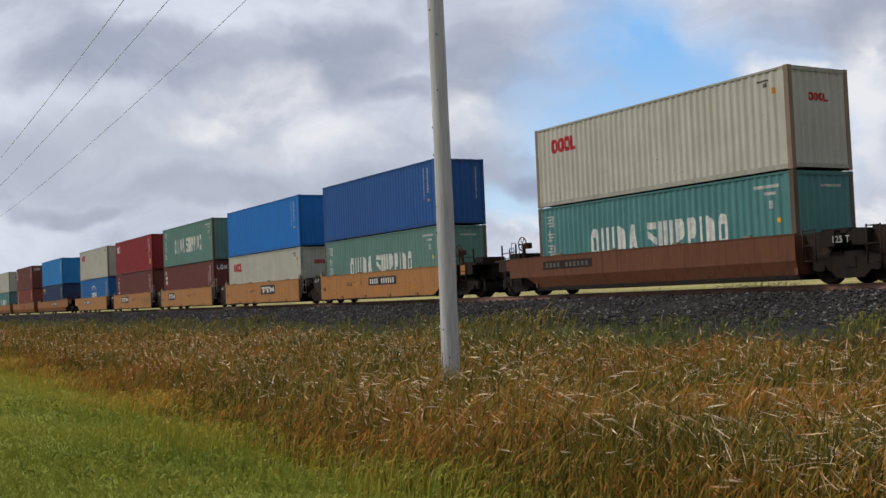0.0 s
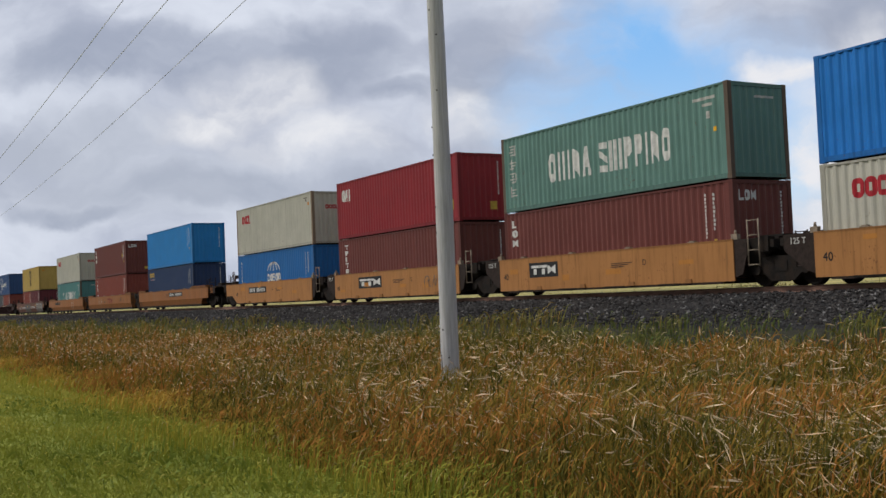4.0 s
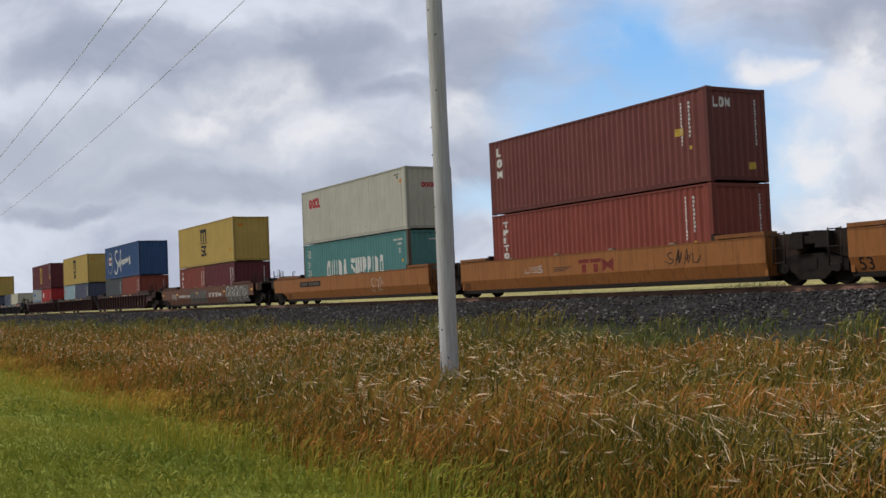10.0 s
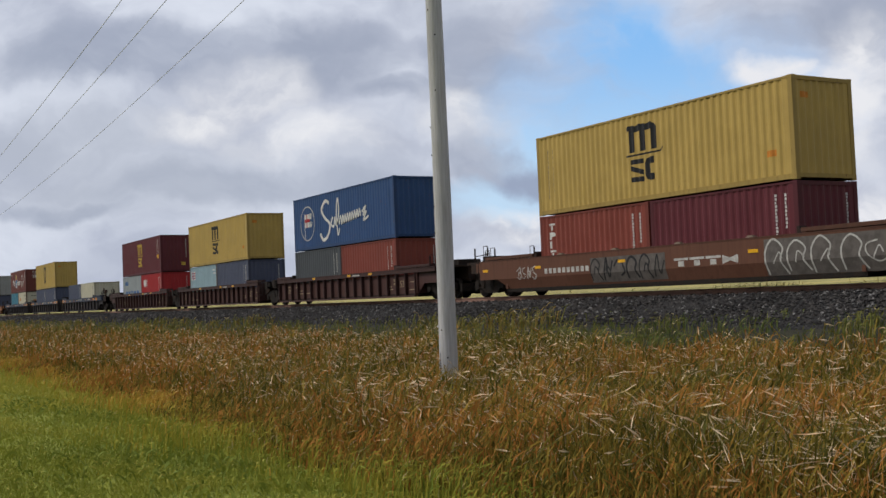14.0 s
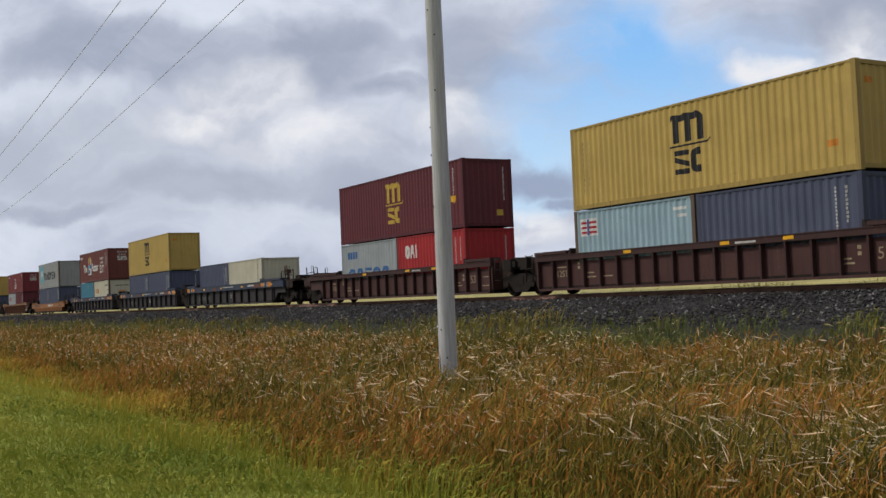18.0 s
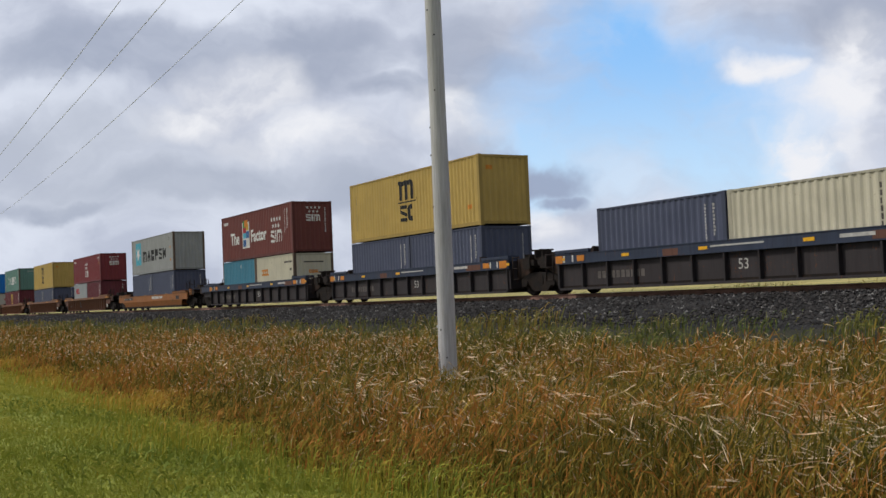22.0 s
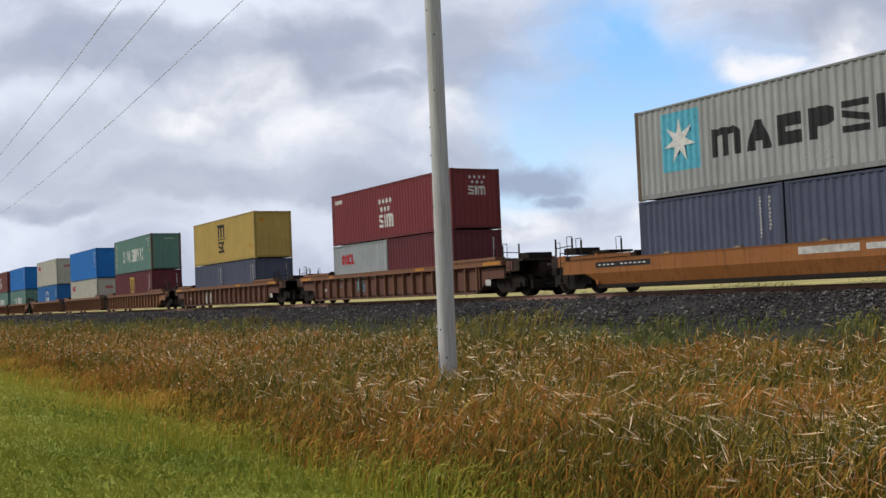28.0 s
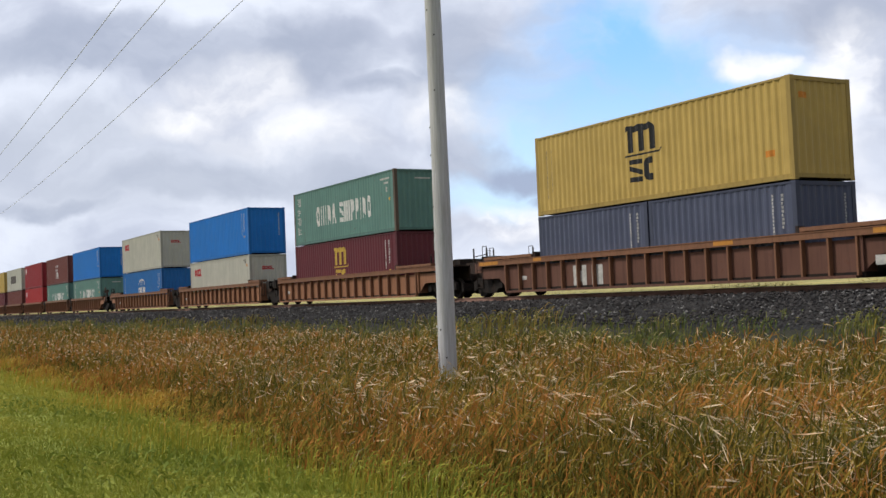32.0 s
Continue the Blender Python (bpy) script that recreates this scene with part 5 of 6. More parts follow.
stack(-313.15, None, [(OLDTEAL, "rust-streaked teal blue twenty-foot container", [("lettering", Marks(SHORT).rect(-0.2, 0.0, 0.5, 1.1).rect(0.3, 0.5, LOW - 0.5, LOW - 0.3), CHALK)], RUSTED),
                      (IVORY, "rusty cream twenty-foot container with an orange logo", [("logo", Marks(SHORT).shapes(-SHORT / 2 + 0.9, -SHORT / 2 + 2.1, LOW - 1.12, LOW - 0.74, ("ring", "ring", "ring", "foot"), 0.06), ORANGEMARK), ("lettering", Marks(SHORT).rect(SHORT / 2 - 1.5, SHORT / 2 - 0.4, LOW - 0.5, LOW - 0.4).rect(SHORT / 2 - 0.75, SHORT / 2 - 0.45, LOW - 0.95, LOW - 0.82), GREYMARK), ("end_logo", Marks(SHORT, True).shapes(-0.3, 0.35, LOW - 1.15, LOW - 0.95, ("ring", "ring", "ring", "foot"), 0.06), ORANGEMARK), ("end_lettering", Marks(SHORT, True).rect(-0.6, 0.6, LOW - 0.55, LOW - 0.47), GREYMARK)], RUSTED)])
F = -LONG / 2
icon = [("logo_panel", Marks(LONG).rect(F + 3.87, F + 5.1, 0.69, 2.3), WHITE)]
for i, (mat, a, z) in enumerate(((BLUEMARK, 0.1, 0.1), (CYANMARK, 0.1, 0.62), (GOLDMARK, 0.62, 1.1), (REDMARK, 0.12, 0.95), (GREENMARK, 0.1, 1.28), (BLUEMARK, 0.66, 0.62), (ORANGEMARK, 0.45, 1.32))):
    icon.append(("logo_patch", Marks(LONG).rect(F + 3.87 + a, F + 3.87 + a + 0.5, 0.69 + z, 0.69 + z + 0.42).spare(0.005 + 0.001 * i), mat))
zf = container(LONG, HIGH, BROWN, "red-brown container with white words and a coloured logo", pose(-313.15 - LONG / 2, TRACK, RAIL + FLOOR + LOW + 0.028),
               icon + m_stars_name(F + 8.8, F + 10.5, 0.74, 0.72) + m_end_stars() + m_columns(LONG, HIGH)[:2] + [("small_lettering", Marks(LONG).blocks(F + 0.4, F + 1.3, HIGH - 0.55, HIGH - 0.35, 6, 0.15), WHITE)])
for text, a, size in (("The", F + 1.72, 1.02), ("Factor", F + 5.4, 1.02)):
    me = lettered(text, size, WHITE, 0.004, 0.028).copy()
    me.transform(pose(a, -SKIN - 0.006, 1.03, 90, 0, 0))
    part("lettering", me, zf, "white painted word")
stack(-336.67, (SILVER, "silver-grey rust-edged container with dark blocks and a star panel", m_square_name(), RUSTED), [short_plain(SLATE, "slate grey"), short_plain(SLATE, "slate grey")])
stack(-360.75, (CRIMSON, "dark crimson container with white stars and blocks", m_stars_name(F + 5.3, F + 6.75, 0.55, 0.62) + m_end_stars(LOW) + [("small_lettering", Marks(LONG).blocks(F + 0.4, F + 1.3, LOW - 0.5, LOW - 0.3, 6, 0.15), WHITE), ("lettering", Marks(LONG).rect(4.6, 5.6, LOW - 0.42, LOW - 0.33).rect(5.1, 5.4, LOW - 0.62, LOW - 0.54), CHALK), ("caution_mark", Marks(LONG).rect(4.75, 4.9, LOW - 0.95, LOW - 0.8).rect(5.4, 5.55, LOW - 0.95, LOW - 0.8), GOLDMARK)]),
      [(PALE, "pale grey twenty-foot container with a red painted logo", m_red_name(SHORT, LOW)[:1]), (MAROON, "maroon corrugated twenty-foot container in the well", m_columns(SHORT, LOW, WHITE, 0.5))], LOW, LOW)
stack(-384.47, yellow_box(), [short_plain(SLATE, "slate grey"), short_plain(SLATE, "slate grey")])
stack(-408.0, green_box(RUSTED), [(MAROON, "maroon corrugated container with a gold painted logo", m_two_letter(GOLDMARK) + m_columns(LONG, HIGH))], HIGH)
stack(-427.61, (BLUE, "mid blue corrugated steel container on the upper tier", m_columns(LONG, HIGH, CHALK)), [cream_box()], HIGH)
stack(-447.3, cream_box(), [(COSBLUE, "ocean blue corrugated container with a white globe logo", m_globe())], HIGH)
stack(-468.3, (BLUE, "mid blue corrugated steel container on the upper tier", m_columns(LONG, HIGH, CHALK)), [green_box()], HIGH)
stack(-483.2, (BROWN, "red-brown container with white stars and blocks", m_stars_name(F + 5.3, F + 6.75, 0.60, 0.72)), [green_box()], HIGH)
stack(-498.3, (RED, "dark red corrugated container with a white logo shape", m_short_name(LONG, HIGH)), [(BRIGHTRED, "bright red container with a white logo shape", m_short_name(LONG, HIGH))], HIGH)
stack(-513.2, (CREAM, "cream corrugated container with a grey block logo", [("logo", Marks(LONG).rect(-3.0, 1.5, 1.0, 2.0), GREYMARK)]), [(BROWN, "red-brown corrugated steel container in the well", [])], HIGH)
stack(-528.0, yellow_box(), [(MAROON, "maroon corrugated steel container in the well", [])], HIGH)

# the cars under them; centres are half a long box behind the leading ends
c_ = lambda lead: lead - LONG / 2
yel = "yellow-orange smooth-sided steel well car"
well_car(c_(-5.4), "folded", CAR_BROWN, "dark brown empty steel well car", "a", "a", "r", [words("125 T", -7.95, 1.08, 0.25, CHALK)], size=40)
well_car(c_(FIRST), "folded", CAR_SAND, "rusty orange-brown smooth-sided steel well car", "a", "c", "r", number_panel(-5.6, -2.7, 0.92, 1.22, True, True), size=40, brake="r")
well_car(c_(-40.50), "flat", CAR_YELLOW, yel + " ending its set", "c", "a", "fr", number_panel(-0.5, 2.4, 0.78, 1.16) + small_print(-3.0, 0.95) + faded_patches(1) + [words("B", -1.4, 0.85, 0.26, BLACKMARK), words("125 T", -7.08, 1.14, 0.24, WHITE, out=-0.028), words("40", -5.95, 0.62, 0.34, BLACKMARK), ("data_plate", CarMarks().rect(6.35, 6.95, 0.95, 1.22), WHITE, "white data plate"), ("plate_square", CarMarks(False, 0.004).rect(6.45, 6.85, 1.0, 1.17), BLACKMARK, "")], size=40, brake="f")
well_car(c_(-56.05), "flat", CAR_YELLOW, yel, "a", "a", "r", owner_panel(0.3, 2.6, 0.66, 1.2) + small_print(-1.6, 0.95) + faded_patches(2) + [words("C", -2.2, 0.85, 0.26, BLACKMARK), words("40", -5.95, 0.62, 0.34, BLACKMARK), words("125 T", -7.08, 1.14, 0.24, WHITE, out=-0.028)], size=40)
well_car(c_(-71.44), "flat", CAR_YELLOW, yel, "a", "a", "r", owner_panel(-4.2, -2.4, 0.66, 1.2) + small_print(0.6, 0.95) + faded_patches(3) + [words("D", 2.2, 0.85, 0.26, BLACKMARK), words("40", -5.95, 0.62, 0.34, BLACKMARK), words("125 T", -7.08, 1.14, 0.24, WHITE, out=-0.028)], size=40)
well_car(c_(-87.02), "flat", CAR_YELLOW, yel + " with spray marks", "a", "a", "r", owner_panel(-3.4, -0.9, 0.66, 1.2) + small_print(0.3, 0.95) + faded_patches(4) + [words("E", 2.0, 0.85, 0.26, BLACKMARK), words("40", -5.95, 0.62, 0.34, BLACKMARK), words("125 T", -7.08, 1.14, 0.24, WHITE, out=-0.028), ("spray_scrawl", scrawl(3.3, 0.78, 2.3, 0.75, 4, 3, 0.035, False), GREYMARK, "grey sprayed loops")], size=40)
well_car(c_(-102.51), "flat", CAR_YELLOW, yel + " ending its set", "a", "c", "r", number_panel(-3.6, -0.6, 0.78, 1.14) + small_print(0.9, 0.95) + faded_patches(5) + [words("A", 0.3, 0.85, 0.26, BLACKMARK), words("40", -5.95, 0.62, 0.34, BLACKMARK)], size=40, brake="r")
ora = "orange steel well car with a folded side"
well_car(c_(-124.33), "folded", CAR_ORANGE, ora + " ending its set", "c", "a", "fr", number_panel(0.6, 4.1, 0.92, 1.22, True) + [words("53", -8.05, 0.34, 0.5, BLACKMARK, True), ("spray_scrawl", scrawl(-0.2, 1.0, 0.8, 0.5, 2, 7, 0.03), BLACKMARK, "dark sprayed loops")], brake="")
well_car(c_(-143.74), "folded", CAR_ORANGE, ora + " and scrawled spray marks", "a", "a", "r", [words("53", -8.0, 0.36, 0.34, BLACKMARK, True), ("logo", CarMarks(True).shapes(-0.3, 1.6, 0.72, 1.18, ("post", "post", "waist"), 0.08), FADEDRED, "faded red logo shapes"), ("spray_scrawl", scrawl(4.2, 1.0, 1.5, 0.5, 4, 9, 0.035), BLACKMARK, "black sprayed loops"), ("chalk_scrawl", scrawl(-3.6, 0.95, 1.2, 0.35, 3, 4, 0.025), CHALK, "white sprayed loops")] + small_print(-1.8, 0.95, 0, True))
well_car(c_(-163.06), "folded", CAR_ORANGE, ora + " ending its set", "a", "c", "r", number_panel(-6.2, -3.4, 0.92, 1.2, True, True) + [words("53", -7.95, 0.36, 0.34, BLACKMARK, True), ("chalk_scrawl", scrawl(2.6, 0.8, 1.3, 0.7, 3, 5, 0.025), CHALK, "white sprayed loops")])
well_car(c_(-186.74), "folded", CAR_RUST, "rusty brown well car covered in grey and white spray marks", "c", "c", "fr",
         [("spray_fill", CarMarks(True).rect(5.0, 9.2, 0.3, 1.32).rect(-2.9, 0.9, 0.36, 1.2), GREYMARK, "grey sprayed fill"), ("chalk_scrawl", scrawl(5.0, 0.82, 4.2, 1.05, 5, 11, 0.05), CHALK, "white sprayed loops"),
          ("spray_scrawl", scrawl(-2.9, 0.8, 3.8, 0.85, 6, 12, 0.07), BLACKMARK, "dark sprayed loops"), ("chalk_scrawl", scrawl(-7.4, 0.85, 1.3, 0.55, 4, 13, 0.04), CHALK, "white sprayed loops"), ("logo", CarMarks(True).shapes(1.3, 4.0, 0.72, 0.98, ("post", "post", "post", "waist"), 0.1), CHALK, "faded pale logo shapes"),
          ("number_mark", CarMarks(True).blocks(-5.6, -2.9, 0.78, 0.96, 10, 0.35), CHALK, "white bars")] + reflectors((-9.8, -6.2, -1.4, 4.4, 9.6), 0.98, 0.008), brake="")
mar = "dark maroon well car with ribbed sides"
for lead, f, r, t in ((-210.48, "c", "a", "fr"), (-230.34, "a", "a", "r"), (-249.98, "a", "c", "r")):
    well_car(c_(lead), "ribbed", CAR_MAROON, mar, f, r, t, [words("53", 6.5, 0.60, 0.44, DULLMARK, out=-0.152), words("125T", -7.17, 0.62, 0.33, DULLMARK, out=-0.152),
             ("small_lettering", CarMarks(False, -0.152).rect(-5.4, -4.9, 0.55, 0.6).rect(-5.4, -5.0, 0.7, 0.74).rect(-4.5, -4.0, 0.55, 0.6).rect(5.3, 5.8, 0.5, 0.55).rect(5.3, 5.7, 0.62, 0.67).rect(7.4, 8.0, 0.45, 0.49).rect(5.9, 6.02, 0.72, 0.82).rect(5.9, 6.02, 0.88, 0.98).rect(-5.9, -5.78, 0.88, 0.98).rect(-5.9, -5.78, 1.02, 1.12).rect(-7.1, -6.5, 0.95, 0.99).rect(7.5, 7.9, 0.8, 0.84), DULLMARK, ""),
             ("chord_lettering", CarMarks(False, 0.01).rect(1.8, 2.6, 1.27, 1.33), CHALK, "")] + reflectors((-3.2, 1.2, 3.6), 1.27, 0.012), brake="")
blu = "dark well car with ribbed sides and a blue top chord"
for lead, f, r, t in ((-273.65, "c", "a", "fr"), (-293.31, "a", "a", "r"), (-313.15, "a", "c", "r")):
    well_car(c_(lead), "ribbed", CAR_DUSK, blu, f, r, t, [words("53", 0.42, 0.55, 0.44, CHALK, out=-0.152), ("number_mark", CarMarks(False, -0.152).blocks(-6.1, -3.6, 0.5, 0.74, 10, 0.3), GREYMARK, "grey bars"), ("end_reflector", CarMarks(False, 0.024).rect(6.5, 6.95, 1.14, 1.34).rect(7.7, 8.2, 1.1, 1.38).rect(-8.25, -7.85, 1.1, 1.36).rect(-7.0, -6.6, 1.14, 1.34), ORANGEMARK, "orange reflector"), ("worn_patch", CarMarks(False, 0.011).rect(5.2, 6.3, 1.1, 1.32).rect(-2.6, -1.9, 1.08, 1.3), CAR_BROWN, "rusty patch"),
             ("chord_lettering", CarMarks(False, 0.012).rect(-0.5, 1.6, 1.24, 1.29).rect(4.2, 5.3, 1.2, 1.3), CHALK, "")] + reflectors((-8.1, -4.6, -1.0, 3.0, 6.6, 8.0), 1.18, 0.014)
             + [("chord_patch", CarMarks(False, 0.014).rect(7.0, 7.08, 1.12, 1.36).rect(7.5, 7.58, 1.12, 1.36).rect(-7.3, -7.22, 1.12, 1.36).rect(-7.8, -7.72, 1.12, 1.36), WHITE, "")], chord=CAR_BLUE, brake="f" if f == "c" and lead < -270 else "")
well_car(c_(-336.67), "folded", CAR_ORANGE, ora + " and worn rust patches", "c", "c", "fr", number_panel(-8.2, -5.4, 0.86, 1.04, True) + [words("53", 6.2, 0.62, 0.36, BLACKMARK, True), ("data_plate", CarMarks(True).rect(7.2, 8.0, 0.72, 0.98), BLACKMARK, "dark data plate"), ("worn_patch", CarMarks(True).rect(0.6, 2.6, 0.84, 1.04).rect(2.8, 3.6, 0.86, 1.02), CHALK, "worn pale patch")], brake="", drop=0.26)
teal_spray = [("spray_scrawl", scrawl(-3.2, 0.8, 0.8, 0.7, 3, 21, 0.05, False, -0.15), CYANMARK, "teal sprayed loops"), ("panel_patch", CarMarks(False, -0.153).rect(-5.3, -4.7, 0.75, 0.9), GREYMARK, "pale worn patch")]
white_spray = [("panel_patch", CarMarks(False, -0.153).rect(-4.0, -3.75, 0.28, 1.0).wedge(-3.75, -3.5, 0.55, 1.0, 0.4, 0.75).rect(-3.5, -3.25, 0.28, 1.0).rect(-2.95, -2.35, 0.3, 0.98), CHALK, "white overpainted shapes")]
for lead, spray in ((-360.75, teal_spray), (-384.47, white_spray)):
    well_car(c_(lead), "ribbed", CAR_BROWN, "rusty brown ribbed well car with a tan top chord", "c", "c", "fr", [("small_lettering", CarMarks(False, -0.152).rect(-7.4, -6.9, 0.6, 0.75).rect(8.6, 9.0, 0.45, 0.7), CHALK, ""), ("chord_patch", CarMarks(False, 0.014).rect(8.7, 9.95, 1.25, 1.40).rect(-9.95, -8.6, 1.25, 1.40).rect(-6.2, -5.7, 1.26, 1.38).rect(3.1, 3.9, 1.26, 1.38), CHORD_GOLD, "faded orange-yellow paint")] + spray, chord=CAR_TAN, brake="")
for lead, f, r, t in ((-408.0, "c", "a", "fr"), (-427.61, "a", "a", "r"), (-447.3, "a", "c", "r")):
    well_car(c_(lead), "ribbed", CAR_TAN, "rusty tan ribbed well car of a joined set", f, r, t, [("small_lettering", CarMarks(False, -0.152).rect(-7.4, -6.9, 0.6, 0.75), CHALK, "")], chord=CAR_TAN, brake="f" if f == "c" and lead < -270 else "")
for k, lead in enumerate((-468.3, -483.2, -498.3, -513.2, -528.0)):
    well_car(c_(lead), "ribbed", CAR_TAN, "rusty tan ribbed short well car of a joined set", "c" if k == 0 else "a", "a", "fr" if k == 0 else "r", chord=CAR_TAN, size=40, brake="f" if k == 0 else "")

# ---- pole and power lines ----
POLE = Vector((-16.60, 9.65, 0))


def build_pole():
    m, nd = material("weathered_pole_wood")
    where = nd.add("ShaderNodeTexCoord").outputs["Object"]
    grain = nd.noise(nd.scaled(where, 14, 14, 0.5), 3.0, 6, 0.65)
    stain = nd.noise(nd.scaled(where, 3, 3, 0.6), 1.4, 5)
    c = nd.mix(nd.span(grain, 0.3, 0.7), (0.54, 0.54, 0.55, 1), (0.38, 0.375, 0.375, 1))
    c = nd.mix(nd.span(stain, 0.5, 0.75, 0, 0.5), c, (0.27, 0.255, 0.24, 1))
    nd.surface(c, 0.85, 0, grain, 0.5, 0.02, 0.25)
    pole = thing("utility_pole", pose(*POLE), "weathered grey wooden utility pole standing in the reeds", "utility pole")
    b = Build()
    rings = []
    for i in range(15):
        z = -0.9 + i * 0.86
        rings.append((0.166 - 0.0025 * i + 0.003 * math.sin(i * 1.7), z))
    b.lathe(rings, 20, "z")
    b.lathe([(0.0, rings[-1][1]), (rings[-1][0], rings[-1][1])], 20, "z")
    for i, (x, y, z) in enumerate(b.v):
        b.v[i] = (x + 0.02 * math.sin(z * 0.5), y, z)
    part("shaft", b.mesh("shaft", m), pole)
    rnd = random.Random(8)
    for i in range(16):
        z, t = 0.6 + i * 0.52 + rnd.uniform(-0.15, 0.15), radians(rnd.uniform(200, 330))
        r = 0.163 - 0.0027 * z
        a = Vector((math.cos(t), math.sin(t), 0))
        part("climbing_scar", Build().tube(a * (r - 0.01) + Vector((0, 0, z)), a * (r + 0.006) + Vector((0, 0, z)), 0.016, sides=7).mesh("climbing_scar", DARK), pole)
    part("tag", Build().box(-0.05, -0.02, -0.172, -0.166, 1.05, 1.09).mesh("tag", WHITE), pole, "small white tag")
    part("split", Build().prism([(-0.012, 0.35), (0.0, 0.62), (0.012, 0.35), (0.004, 0.2)], -0.168, -0.162).mesh("split", DARK), pole)
    part("crossarm", Build().box(-0.06, 0.06, -2.3, 2.2, 10.86, 10.99).mesh("crossarm", m), pole)
    for y in WIRE_Y:
        part("insulator", Build().tube((0, y - POLE.y, 10.99), (0, y - POLE.y, 11.14), 0.05, 0.03, 8).mesh("insulator", DARK), pole)
    return pole


WIRE_Y = (7.45, 8.6, 10.65)


def build_wires():
    m = plain("dull_wire", (0.62, 0.63, 0.66, 1), 0.9, 0.0, 0.1, 3)
    for y in WIRE_Y:
        b, last = Build(), None
        for i in range(41):
            x = POLE.x - 160 * i / 40
            u = i / 40
            p = Vector((x, y, 11.14 + SAG * 4 * (u * u - u)))
            if last is not None:
                b.tube(last, p, 0.0105, sides=6)
            last = p
        tagged(new("power_line", b.mesh("power_line", m)), "thin grey overhead power line strung from the pole", "power line", "power lines")
    far = thing("utility_pole", pose(POLE.x - 160, POLE.y, 0), "weathered grey wooden utility pole beside the track", "utility pole")
    wood = bpy.data.materials["weathered_pole_wood"]
    part("shaft", Build().tube((0, 0, -0.8), (0, 0, 11.2), 0.15, 0.11, 14).mesh("shaft", wood), far)
    part("crossarm", Build().box(-0.06, 0.06, -2.3, 2.2, 10.86, 10.99).mesh("crossarm", wood), far)
    for y in WIRE_Y:
        part("insulator", Build().tube((0, y - POLE.y, 10.99), (0, y - POLE.y, 11.14), 0.05, 0.03, 8).mesh("insulator", DARK), far)


SAG = 3.1
build_pole()
build_wires()


# ---- plants ----
SHORE_X = (-60, -45, -32, -25, -19, -15, -12.5, -11, -10, -9, -8, -4)
SHORE_Y = (6.5, 6.4, 6.2, 6.0, 5.7, 5.2, 4.8, 4.75, 4.9, 5.1, 5.3, 5.5)


def shore(x):
    """Where the reeds begin, across the lawn from the camera."""
    return np.interp(x, SHORE_X, SHORE_Y)


def blade_mesh(name, mat, foot, tall, wide, lean, bend, tone, dry, turn):
    """Leaf strips of four segments: root, stem, shoulder, bend, tip. All arguments are arrays, one entry a blade.
    lean: share of the height, compass turn; bend: reach as a share of the height, rise at the shoulder, fall towards the tip."""
    n = len(tall)
    side = np.stack([-np.sin(turn), np.cos(turn), np.zeros(n)], 1)
    ahead = np.stack([np.cos(lean[1]), np.sin(lean[1]), np.zeros(n)], 1)
    beside = np.stack([-np.sin(lean[1]), np.cos(lean[1]), np.zeros(n)], 1)
    up = np.array([0, 0, 1.0])
    twist = 0.35 + 1.1 * np.abs(np.sin(5.3 * turn))[:, None]
    flat = beside * np.cos(twist) + (up * 0.8 - ahead * 0.3) * np.sin(twist)
    p0 = foot
    p1 = foot + up * (tall * 0.45)[:, None] + ahead * (tall * lean[0] * 0.4)[:, None]
    p2 = foot + up * (tall * 0.84)[:, None] + ahead * (tall * lean[0])[:, None]
    reach = tall * bend[0] * 0.5
    r1, r2 = bend[1], bend[1] - bend[2]
    p3 = p2 + ahead * (reach * np.cos(r1))[:, None] + up * (reach * np.sin(r1))[:, None]
    p4 = p3 + ahead * (reach * np.cos(r2))[:, None] + up * (reach * np.sin(r2))[:, None]
    w = wide[:, None]
    rows = []
    for p, k, across in ((p0, 0.8, side), (p1, 1.0, side), (p2, 1.0, (side + flat) * 0.6), (p3, 0.95, flat), (p4, 0.3, flat)):
        rows += [p - across * w * k / 2, p + across * w * k / 2]
    v = np.stack(rows, 1).reshape(-1, 3)
    base = 10 * np.arange(n)[:, None]
    f = np.concatenate([base + np.array(q) for q in ((0, 1, 3, 2), (2, 3, 5, 4), (4, 5, 7, 6), (6, 7, 9, 8))], 0)
    me = bpy.data.meshes.new(name)
    me.vertices.add(len(v))
    me.vertices.foreach_set("co", v.ravel())
    me.loops.add(f.size)
    me.loops.foreach_set("vertex_index", f.ravel())
    me.polygons.add(len(f))
    me.polygons.foreach_set("loop_start", np.arange(0, f.size, 4))
    me.update(calc_edges=True)
    for key, values in (("along", np.tile([0, 0, 0.45, 0.45, 0.78, 0.78, 0.9, 0.9, 1, 1], n)), ("tone", np.repeat(tone, 10)), ("dry", np.repeat(dry, 10))):
        me.attributes.new(key, "FLOAT", "POINT").data.foreach_set("value", values.astype(np.float32))
    me.materials.append(mat)
    return me


